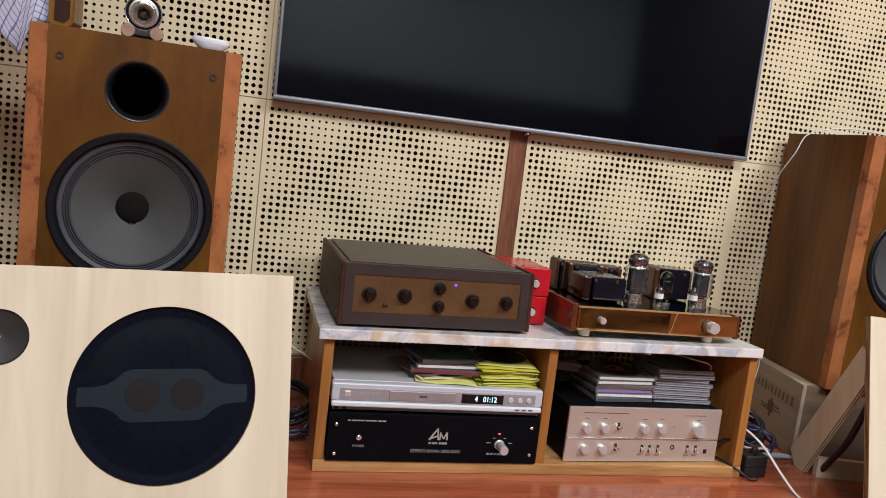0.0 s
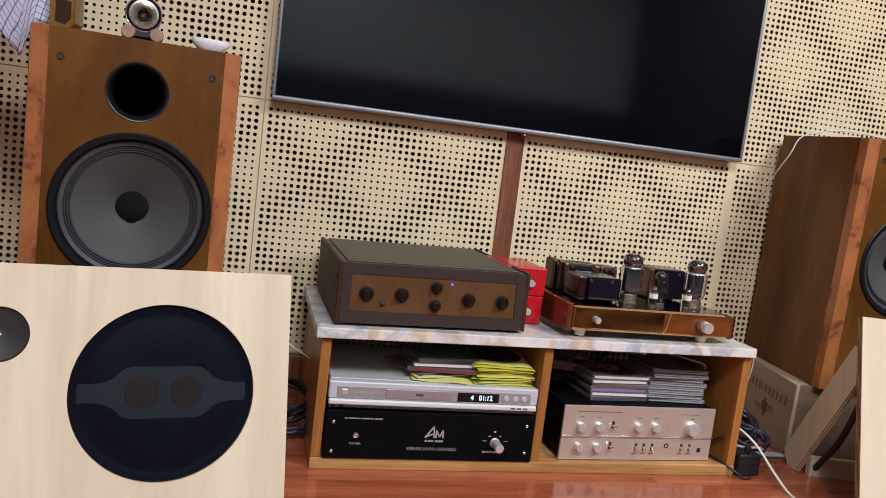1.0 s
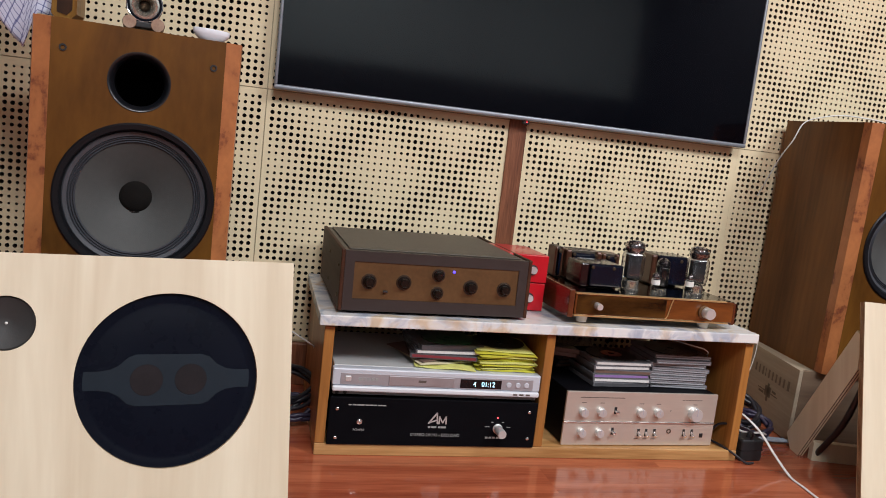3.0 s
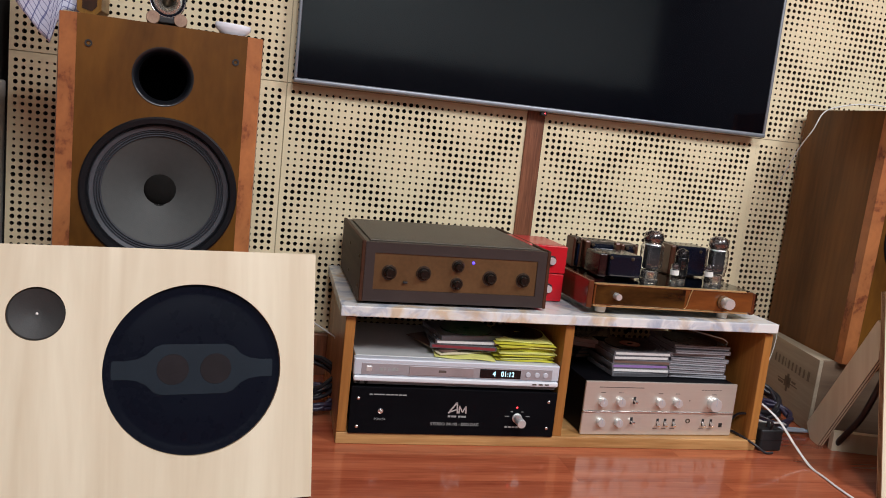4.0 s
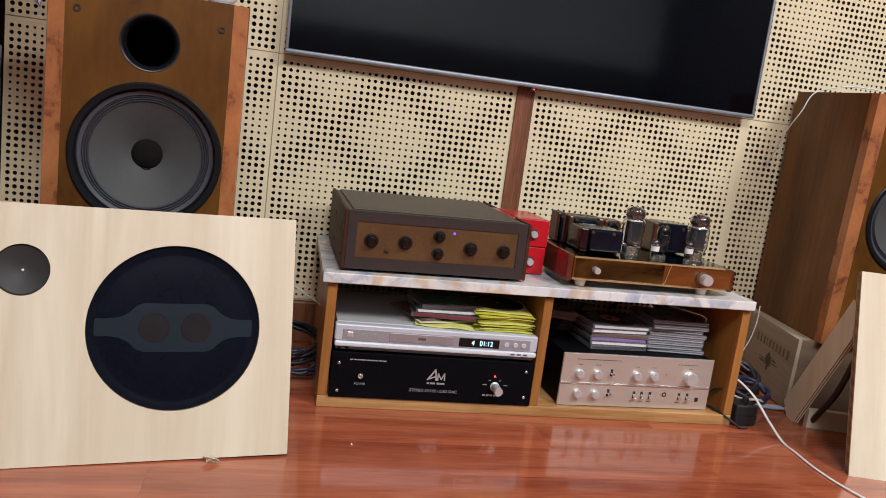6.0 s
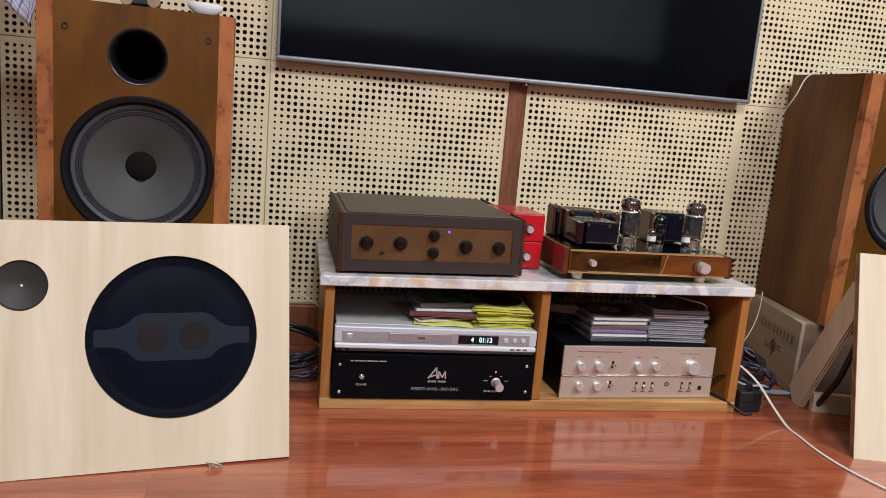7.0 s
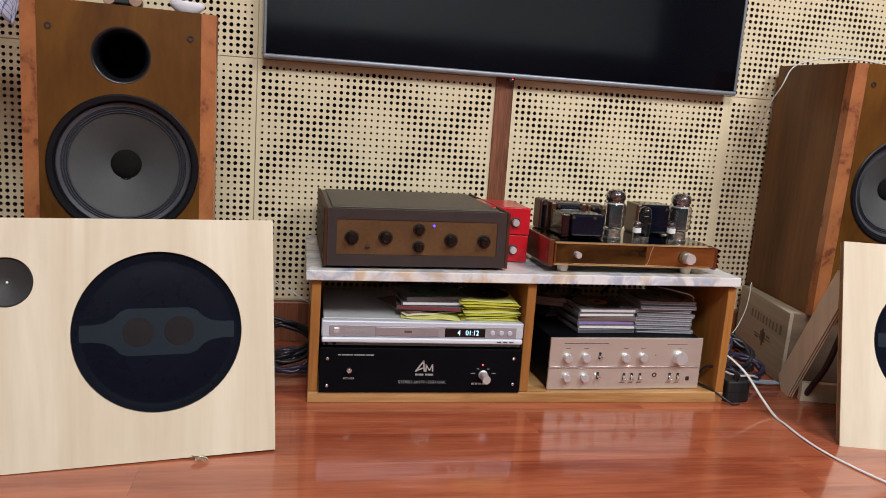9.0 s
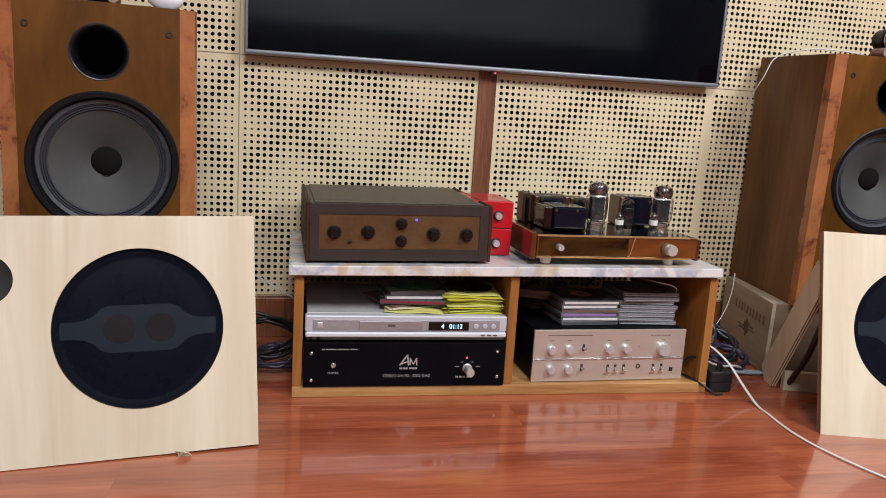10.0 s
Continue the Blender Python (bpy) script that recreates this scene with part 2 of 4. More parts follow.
def lettering(name, text, size, m, material, parent, label="", wide=1.0, extrude=0.0002):
    cu = bpy.data.curves.new(name, "FONT")
    cu.body, cu.size, cu.extrude = text, size, extrude
    cu.align_x, cu.align_y = "CENTER", "CENTER"
    tmp = new(name, cu)
    me = bpy.data.meshes.new_from_object(tmp)
    bpy.data.objects.remove(tmp)
    bpy.data.curves.remove(cu)
    me.materials.clear()
    me.materials.append(material)
    ob = new(name, me)
    ob.parent = parent
    ob.matrix_basis = m @ Matrix.Diagonal((wide, 1, 1, 1))
    return tagged(ob, label)


# ---- the room ----
WALL_Y, BASE = 0.44, 0.108
SEAM_Z, PITCH, PANEL_W = 0.722, 0.01607, 0.608


def panel_mesh(thick=0.012, cols=37, px=0.01607, wide=0.608):
    """A square acoustic panel, 37 rows of round holes whose sizes draw crossing diagonals. Local x right, z up, front at y = 0."""
    count, seg = 37, 8
    edge = (PANEL_W - count * PITCH) / 2
    verts, faces = [], []
    for j in range(count):
        for i in range(cols):
            cx = edge + PITCH / 2 + i * px
            ie = (cx - 0.0135) / 0.0166
            pa = ((ie - 17.3) / 10 + (0.964 * j + 0.15) / 9.2) / 2
            pb = ((ie - 17.3) / 10 - (0.964 * j + 0.15) / 9.2) / 2
            near = min(abs(pa - round(pa)), abs(pb - round(pb)))
            r = 0.0031 + 0.0023 * max(0.0, 1 - near / 0.27) ** 0.8 + random.uniform(-0.0002, 0.0002)
            cz, h, hx = -edge - 0.0042 - (j + 0.5) * PITCH, PITCH / 2, px / 2
            base = len(verts)
            x0, x1 = (-cx if i == 0 else -hx), (wide - cx if i == cols - 1 else hx)
            z0, z1 = (-PANEL_W - cz if j == count - 1 else -h), (-cz if j == 0 else h)
            for q in range(seg):
                a = 2 * math.pi * q / seg
                sx, sz = round(math.cos(a) * 1.2), round(math.sin(a) * 1.2)
                verts.append((cx + (x1 if sx > 0 else x0 if sx < 0 else 0), 0, cz + (z1 if sz > 0 else z0 if sz < 0 else 0)))
            for dy in (0, thick):
                for q in range(seg):
                    a = 2 * math.pi * q / seg
                    verts.append((cx + r * math.cos(a), dy, cz + r * math.sin(a)))
            for q in range(seg):
                p = (q + 1) % seg
                faces.append((base + q, base + p, base + seg + p, base + seg + q))
                faces.append((base + seg + q, base + seg + p, base + 2 * seg + p, base + 2 * seg + q))
    me = bpy.data.meshes.new("panel")
    me.from_pydata(verts, [], faces)
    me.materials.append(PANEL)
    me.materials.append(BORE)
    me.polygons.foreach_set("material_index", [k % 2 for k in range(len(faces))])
    return me


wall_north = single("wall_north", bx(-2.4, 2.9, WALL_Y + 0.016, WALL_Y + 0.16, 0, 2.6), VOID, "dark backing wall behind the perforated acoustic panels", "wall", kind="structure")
# walls out of view; the east one is dark to darken the screen's right side
for name, box in (("wall_south", (-2.4, 2.9, -3.75, -3.6, 0, 2.6)), ("wall_west", (-2.4, -2.25, -3.6, WALL_Y + 0.016, 0, 2.6)), ("wall_east", (2.75, 2.9, -3.6, WALL_Y + 0.016, 0, 2.6))):
    single(name, bx(*box), UNSEEN_DARK if name == "wall_east" else WALLP, "unseen room wall made dark for the screen reflection" if name == "wall_east" else "plain grey painted room wall", "wall", kind="structure")
# unseen band, added so that the bottom of the screen reflects something dark
single("unseen_dark_band", bx(-2.25, 2.75, -3.6, -3.585, 0, 1.22, 0.003), UNSEEN_DARK, "unseen dark band added on the lower wall to darken the screen reflection", "trim", kind="structure")
single("ceiling", bx(-2.4, 2.9, -3.75, 0.6, 2.6, 2.7), CEIL, "plain white painted ceiling", "ceiling", kind="structure")
floor = single("floor", bx(-2.4, 2.9, -3.75, 0.6, -0.1, -0.004), FLOORM, "glossy red-brown laminate plank floor", "floor", kind="structure")
pm = panel_mesh()
pm_wide = panel_mesh(0.012, 37, 0.0163, 0.6241)
PANEL_X = (-0.756, -0.1455, 0.5115, 1.1358, 1.7458)
for top in (SEAM_Z, SEAM_Z + 0.6105, SEAM_Z + 1.221):
    for x in PANEL_X:
        ob = new("acoustic_panel", pm_wide if x == 0.5115 else pm)
        ob.parent = wall_north
        ob.matrix_basis = pose(x, WALL_Y, top)
single("wall_post", bx(0.4628, 0.5095, WALL_Y - 0.006, WALL_Y + 0.016, BASE, 2.6, 0.002), POST, "dark red-brown wooden strip between the panels", "trim", kind="structure")
single("baseboard", bx(-0.757, 2.75, WALL_Y - 0.012, WALL_Y + 0.016, 0, BASE, 0.003), POST, "dark red-brown wooden baseboard under the panels", "baseboard", kind="structure")


SEAM = plain("seam_filler", (0.52, 0.43, 0.28), 0.8)
for z in (SEAM_Z - 0.608, SEAM_Z + 0.00125, SEAM_Z + 0.61175):
    part("seam_strip", bx(-0.757, 2.74, WALL_Y + 0.002, WALL_Y + 0.004, z - 0.005, z + 0.005), SEAM, wall_north)
for x in (-0.14675, 1.1352, 1.7448):
    part("seam_strip", bx(x - 0.005, x + 0.005, WALL_Y + 0.0045, WALL_Y + 0.006, BASE, 2.6), SEAM, wall_north)


# ---- television ----
def television():
    tv = thing("television", "large black flat television switched off on the wall", "television", pose(0, 0, 0))
    x0, x1, z0, z1, y = -0.133, 1.128, 0.724, 1.435, 0.398
    part("back", bx(x0 + 0.01, x1 - 0.01, y + 0.012, WALL_Y - 0.001, z0 + 0.012, z1 - 0.01, 0.004), BLACK, tv)
    part("screen", bx(x0 + 0.008, x1 - 0.008, y + 0.003, y + 0.012, z0 + 0.0112, z1 - 0.009), SCREEN, tv, "dark glossy screen")
    frame_bars = bmesh.new()
    bx(x0, x1, y - 0.002, y + 0.016, z0, z0 + 0.0112, 0.004, 4, frame_bars)
    bx(x0, x1, y, y + 0.014, z1 - 0.009, z1, 0.003, 3, frame_bars)
    for xa in (x0, x1 - 0.008):
        bx(xa, xa + 0.008, y, y + 0.014, z0 + 0.0108, z1 - 0.0088, 0.003, 3, frame_bars)
    part("bezel", frame_bars, BEZEL, tv, "slim grey metal frame", 50)
    part("standby_light", bx(0.487, 0.503, y + 0.004, y + 0.02, z0 - 0.009, z0 + 0.001, 0.002), BLACK, tv)
    part("indicator", lathe([(0.0016, 0), (0.0016, 0.001), (0, 0.0015)], 10, at_front(0.4965, y + 0.004, z0 - 0.004)), REDDOT, tv, "small red standby light")
    return tv


television()


# ---- media cabinet ----
def cabinet():
    cab = thing("media_cabinet", "low open honey-coloured wooden hi-fi cabinet with two bays", "cabinet")
    d = 0.415
    part("bottom_board", bx(0, 0.957, 0, d, 0, 0.024, 0.0015), OAKX, cab)
    part("side_panel", bx(0, 0.02, 0.001, d, 0.0245, 0.263, 0.0015), OAK, cab)
    part("divider", bx(0.462, 0.482, 0.001, d, 0.0245, 0.269, 0.0015), OAK, cab)
    part("side_panel", bx(0.937, 0.957, 0.001, d, 0.0245, 0.274, 0.0015), OAK, cab)
    part("back_rail", bx(0.80, 0.9365, d - 0.012, d - 0.001, 0.20, 0.271, 0.001), POST, cab, "dark brown rail across the back")
    single("marble_slab", bx(-0.012, 0.9575, -0.012, 0.43, -0.0105, 0.0105, 0.002), MARBLE, "grey-white marble slab with ochre veins on the cabinet", "worktop", pose(0, 0, 0.2775, 0, -0.75, 0))


cabinet()


# ---- open-baffle boards ----
NAVY = plain("blue_black_cone", (0.0037, 0.0049, 0.0106), 0.28, vary=0.15, scale=8, spec=0.14)
YOKE = plain("slate_blue_yoke", (0.0088, 0.0150, 0.0235), 0.5, vary=0.12, spec=0.2)
COPPER = plain("dull_copper", (0.014, 0.011, 0.013), 0.6, vary=0.3, scale=40, spec=0.15)
DRAB = plain("grey_cone", (0.026, 0.025, 0.025), 0.6, vary=0.15, bump=0.2)


def baffle_board(m, s, label, brace, h, wx, wz):
    """Local x along the board from its inner edge (s = 1: outwards to the right), z up the board, front at y = 0."""
    ob = thing("baffle_board", label, "speaker baffle", m, "pair of pine baffles")
    w, wr = 0.58, 0.1382
    wx = s * wx
    tx, tz, tr = s * 0.4285, 0.3075, 0.041
    part("board", prism([(0, 0), (s * w, 0), (s * w, h), (0, h)], 0, 0.0016, [ring(wx, wz, wr), ring(tx, tz, tr, 40)]), PINE, ob, "pale varnished pine face")
    core = part("ply_core", prism([(0, 0), (s * w, 0), (s * w, h), (0, h)], 0.0016, 0.018, [ring(wx, wz, wr), ring(tx, tz, tr, 40)]), PLY, ob, "pale plywood core with darker layers")
    for k in range(3):
        y = 0.0045 + k * 0.0042
        part("ply_layer", prism([(-s * 0.0003, -0.0003), (s * (w + 0.0003), -0.0003), (s * (w + 0.0003), h + 0.0003), (-s * 0.0003, h + 0.0003)], y, y + 0.0016, [[(s * 0.01, 0.01), (s * (w - 0.01), 0.01), (s * (w - 0.01), h - 0.01), (s * 0.01, h - 0.01)]]), WALNUT_SIDE, core)
    woofer = part("woofer", lathe([(wr - 0.0004, -0.016), (wr - 0.0004, -0.005), (wr - 0.002, -0.0052), (wr - 0.005, -0.0054), (wr - 0.009, -0.0058), (wr - 0.013, -0.0063), (wr - 0.016, -0.0067), (wr - 0.018, -0.0066), (wr - 0.024, -0.0068), (wr - 0.030, -0.0062), (0.07, -0.0070), (0, -0.0072)], 80, at_front(wx, 0.002, wz)), NAVY, ob, "blue-black glossy woofer", 35)
    half = [(0.131, 0.0145), (0.105, 0.0145), (0.088, 0.017), (0.074, 0.024), (0.062, 0.036), (0.050, 0.0405)]
    outline = [(wx + x, wz + z) for x, z in half] + [(wx - x, wz + z) for x, z in half[::-1]] + [(wx - x, wz - z) for x, z in half] + [(wx + x, wz - z) for x, z in half[::-1]]
    part("yoke", prism(outline, 0.0082, 0.0125), YOKE, woofer, "slate-blue bridge across the cone")
    for d in (-1, 1):
        part("disc", lathe([(0.0248, 0), (0.0245, 0.0004), (0, 0.0005)], 40, at_front(wx + d * 0.0335, 0.0081, wz)), COPPER, woofer, "dull red-brown round disc", 40)
    part("basket", lathe([(wr - 0.002, -0.019), (wr - 0.008, -0.024), (0.085, -0.075), (0.07, -0.08), (0.07, -0.105), (0, -0.105)], 48, at_front(wx, 0.0, wz)), BLACK, woofer, "black steel basket and magnet", 40)
    tw = part("tweeter", lathe([(tr - 0.0004, -0.016), (tr - 0.0004, -0.004), (tr - 0.003, -0.003), (0.010, -0.014), (0.004, -0.0145), (0, -0.0145)], 48, at_front(tx, 0.002, tz)), DRAB, ob, "small dark grey cone driver", 35)
    part("dust_cap", lathe([(0.0022, 0), (0.0016, 0.0014), (0, 0.0018)], 14, at_front(tx, 0.0165, tz)), WHITE, tw, "tiny pale centre", 60)
    if brace:
        ys = [(0.288, 0.0), (0.328, 0.0), (0.357, 0.030), (0.134, 0.345), (0.112, 0.335), (0.106, 0.266)]
        inv = pose(0, 0, 0, 16.6)

        def slab(x0, x1, rim):
            bm = bmesh.new()
            lo = [bm.verts.new(inv @ Vector((s * x0, y, z))) for y, z in rim]
            hi = [bm.verts.new(inv @ Vector((s * x1, y, z))) for y, z in rim]
            bm.faces.new(lo)
            bm.faces.new(hi)
            for k in range(len(rim)):
                bm.faces.new((lo[k], lo[(k + 1) % len(rim)], hi[(k + 1) % len(rim)], hi[k]))
            return bm

        prop = slab(0.001, 0.014, ys)
        brace_ob = part("brace", prop, PINE, ob, "slanting pale wooden prop behind the board")
        for k in range(2):
            part("ply_layer", slab(0.0025 + 0.006 * k, 0.0042 + 0.006 * k, [(0.2875, 0.0), (0.299, 0.0), (0.117, 0.266), (0.1055, 0.266)]), BRONZED, brace_ob)
        part("foot_rail", slab(0.022, 0.40, [(0.262, 0.0), (0.280, 0.0), (0.280, 0.045), (0.262, 0.045)]), PINE, ob, "low pale board joining the props")
    return ob


LEFT_BAFFLE = pose(-0.056, -0.232, 0.004, 0, 0, 10) @ pose(0, 0, 0, -14.2) @ pose(0, 0, 0, 0, -0.4, 0)
RIGHT_BAFFLE = pose(1.084, -0.240, 0.0, 0, 0, -14) @ pose(0, 0, 0, -16.6)
baffle_board(LEFT_BAFFLE, -1, "pale pine baffle board leaning back, big dark woofer", False, 0.4130, 0.195, 0.2185)
baffle_board(RIGHT_BAFFLE, 1, "pale pine baffle board with plywood edge on a prop", True, 0.428, 0.2035, 0.2255)
bm = bmesh.new()
rnd = random.Random(8)
for k in range(5):
    x0 = -0.192 + rnd.uniform(0, 0.022)
    a = [(x0, -0.264, 0.0016)] + [(x0 + rnd.uniform(-0.008, 0.012), -0.265 + rnd.uniform(-0.006, 0.005), rnd.uniform(0.002, 0.012)) for q in range(3)] + [(x0 + 0.012, -0.266, 0.0016)]
    sweep(a, 0.0011, 6, 4, bm)
single("tape_wad", bm, plain("clear_tape", (0.62, 0.55, 0.40), 0.25, vary=0.2, coat=0.5), "crumpled yellowish tape wad at the board's foot", "tape", smooth=60)


# ---- loudspeakers ----
def loudspeaker(m, label, drop, h=0.617, d=0.34):
    """Front at y = 0, x from -w/2 to w/2, bottom at z = 0."""
    sp = thing("loudspeaker", label, "loudspeaker", m, "pair of loudspeakers")
    w, c = 0.337, 0.031
    wx, wz, wr, pz, pr = 0.0045, h - drop, 0.1315, h - 0.088, 0.050
    shell = prism([(-w / 2, 0), (w / 2, 0), (w / 2, h), (-w / 2, h)], c, d, [[(-w / 2 + 0.02, 0.02), (w / 2 - 0.02, 0.02), (w / 2 - 0.02, h - 0.02), (-w / 2 + 0.02, h - 0.02)]])
    bx(-w / 2 + 0.019, w / 2 - 0.019, d - 0.02, d - 0.002, 0.019, h - 0.019, bm=shell)
    part("cabinet", shell, WALNUT_SIDE, sp, "dark walnut veneered sides")
    part("front_baffle", prism([(-w / 2 + c, 0), (w / 2 - c, 0), (w / 2 - c, h), (-w / 2 + c, h)], 0, c, [ring(wx, wz, wr - 0.004), ring(0, pz, pr)]), WALNUT, sp, "brown walnut front")
    for s in (-1, 1):
        b = bmesh.new()
        v = [b.verts.new(q) for z in (0, h) for q in ((s * (w / 2 - c), 0.0005, z), (s * (w / 2 - 0.004), 0.008, z), (s * w / 2, c, z), (s * (w / 2 - c), c, z))]
        for f in ((0, 1, 2, 3), (4, 5, 6, 7), (0, 1, 5, 4), (1, 2, 6, 5), (2, 3, 7, 6), (3, 0, 4, 7)):
            b.faces.new([v[i] for i in f])
        part("corner_strip", b, BURL, sp, "reddish burl veneer strip")
    port = part("port", lathe([(pr + 0.0006, 0.0006), (pr - 0.001, 0.0008), (pr - 0.0035, -0.0012), (pr - 0.0065, -0.006), (pr - 0.0088, -0.013), (pr - 0.0100, -0.022)], 56, at_front(0, 0, pz)), PORT, sp, "flared black reflex port", 60)
    part("throat", lathe([(pr - 0.010, -0.0218), (pr - 0.011, -0.13), (0, -0.13)], 48, at_front(0, 0, pz)), MATTE, port, "dark tube of the port", 40)
    part("woofer_frame", lathe([(wr, 0), (wr, 0.003), (wr - 0.003, 0.005), (wr - 0.011, 0.004), (wr - 0.0135, -0.003), (wr - 0.0145, -0.030)], 72, at_front(wx, 0.001, wz)), RING, sp, "black outer ring", 35)
    part("woofer_gasket", lathe([(wr - 0.0142, -0.030), (wr - 0.0142, -0.0085), (wr - 0.0165, -0.0065), (wr - 0.0225, -0.0085), (wr - 0.0235, -0.012)], 72, at_front(wx, 0.001, wz)), SURROUND, sp, "grey rubber gasket ring", 35)
    part("woofer_surround", lathe([(wr - 0.0233, -0.016), (wr - 0.0233, -0.012), (wr - 0.025, -0.0105), (wr - 0.027, -0.0145), (wr - 0.029, -0.0115), (wr - 0.031, -0.0155), (wr - 0.033, -0.0125), (wr - 0.0355, -0.0165)], 72, at_front(wx, 0.001, wz)), SURROUND, sp, "ribbed dark surround", 60)
    part("woofer_cone", lathe([(wr - 0.0353, -0.016), (0.075, -0.0275), (0.060, -0.0345), (0.042, -0.0430), (0.024, -0.0525)], 72, at_front(wx, 0.001, wz)), CONE, sp, "grey paper cone", 40)
    part("dust_cap", lathe([(0.0285, -0.0515), (0.0265, -0.0490), (0.020, -0.0455), (0.010, -0.0432), (0, -0.0425)], 40, at_front(wx, 0.001, wz)), FELT, sp, "dark brown felt dust cap", 60)
    for k in range(5):
        gx, gz = -0.007 + 0.0032 * k, -0.0265 - 0.004 * abs(math.sin(2.3 * k))
        part("glue_drop", lathe([(0.0026, -0.002), (0.0020, 0.0008), (0, 0.0012)], 10, at_front(wx + gx, 0.0512, wz + gz)), FELT, sp, smooth=60)
    for s in (-1, 1):
        part("bolt", lathe([(0.006, 0), (0.006, 0.002), (0.0035, 0.002), (0.003, -0.001), (0, -0.001)], 16, at_front(s * 0.119, 0, h - 0.047)), BLACK, sp, smooth=40)
    return sp


loudspeaker(pose(-0.3565, -0.0435, 0.152, 0, 0, 8.4), "tall walnut loudspeaker with burl edges behind the pine board", 0.288)
loudspeaker(pose(1.397, 0.078, 0.186, 1.9, 0, -4.5), "walnut loudspeaker with burl edges standing on a wooden crate", 0.292)


def knob(name, parent, m, r, depth, material, label="", pointer=None, skirt=0.0):
    """A turned knob, its axis along the pose's -y."""
    prof = [(r + skirt, 0), (r + skirt, 0.0025), (r, 0.004), (r * 0.97, depth - 0.0015), (r * 0.9, depth), (0, depth)]
    ob = part(name, lathe(prof, 32, FRONT), material, parent, label, 35, m)
    if pointer:
        part("pointer", bx(-0.0008, 0.0008, -depth - 0.0006, -depth * 0.3, -0.001, r * 1.02), pointer, ob)
    return ob


SCREW = [(0.0042, 0), (0.0042, 0.001), (0.003, 0.0022), (0, 0.0026)]
BAR_W = plain("white_print", (0.34, 0.34, 0.34), 0.6)
BAR_D = plain("dark_print", (0.10, 0.075, 0.065), 0.6)


# ---- preamplifier ----
def preamp():
    u = thing("preamplifier", "brown-grey preamplifier with bronze front on the marble slab", "amplifier", pose(0.013, 0.008, 0.2898, 0, -0.75, 1.2))
    w, h, d = 0.403, 0.126, 0.37
    l = 0.008
    part("case", bx(l + 0.008, w - 0.008, 0.010, d, 0.006, h - 0.003, 0.002), PREGREY, u)
    part("lid", bx(l + 0.018, w - 0.018, 0.022, d - 0.012, h - 0.003, h + 0.0005, 0.0015), PREGREY, u, "flat grey painted lid")
    part("front_frame", prism([(l + 0.008, 0.005), (w - 0.008, 0.005), (w - 0.008, h - 0.002), (l + 0.008, h - 0.002)], 0.0, 0.010, [[(0.035, 0.029), (0.376, 0.029), (0.376, 0.103), (0.035, 0.103)]]), FRAMEP, u, "dark brown front frame")
    for x0, x1 in ((l, l + 0.0078), (w - 0.0078, w)):
        cheek = part("cheek", bx(x0, x1, -0.001, d, 0.0035, h, 0.002), CHEEK, u, "dark stained wooden cheek")
        for y, z in ((0.03, 0.03), (0.03, 0.09), (0.20, 0.03), (0.20, 0.09)):
            if x0 == l:
                part("screw", lathe(SCREW, 12, pose(l + 0.0002, y, z, 0, -90)), BRONZED, cheek)
    part("bronze_plate", bx(0.0352, 0.3758, 0.002, 0.010, 0.0292, 0.1028), BRASS, u, "brushed bronze front plate")
    for x, z, r in ((0.066, 0.0645, 0.0128), (0.136, 0.0655, 0.0128), (0.206, 0.084, 0.0108), (0.206, 0.0475, 0.0108), (0.275, 0.0625, 0.0128), (0.347, 0.0615, 0.0128)):
        k = part("knob", lathe([(r, 0), (r, 0.004), (r * 0.93, 0.0055), (r * 0.72, 0.006), (r * 0.70, 0.013), (r * 0.62, 0.0145), (r * 0.55, 0.0138), (0, 0.0138)], 32, FRONT), KNOB, u, "dark brown stepped knob", 35, pose(x, 0.002, z))
        part("ferrule", lathe([(r + 0.0026, 0), (r + 0.0026, 0.0012), (r + 0.0010, 0.0026), (0, 0.0026)], 28, at_front(0, 0, 0)), SKIRT, k, "worn bronze ring")
    part("pilot_light", lathe([(0.0028, 0), (0.0028, 0.001), (0.0021, 0.002), (0, 0.0026)], 16, at_front(0.2375, 0.002, 0.0925)), BLUEDOT, u, "small lit blue pilot light")
    part("toggle", bx(0.095, 0.104, -0.004, 0.002, 0.044, 0.048, 0.001), BLACK, u)
    for x in (l + 0.03, w - 0.03):
        for y in (0.04, d - 0.04):
            part("foot", lathe([(0.009, 0.0002), (0.010, 0.0062), (0, 0.0062)], 16, pose(x, y, 0)), BLACK, u)


FRAMEP = plain("dark_brown_frame", (0.042, 0.030, 0.028), 0.45, spec=0.3, vary=0.12, bump=0.25, bscale=900)
SKIRT = plain("worn_bronze_ring", (0.055, 0.036, 0.026), 0.25, 0.3, vary=0.2)
CHEEK = wood("stained_cheek", (0.035, 0.013, 0.008), (0.075, 0.030, 0.016), "y", 22, 0.55, spec=0.15)
preamp()


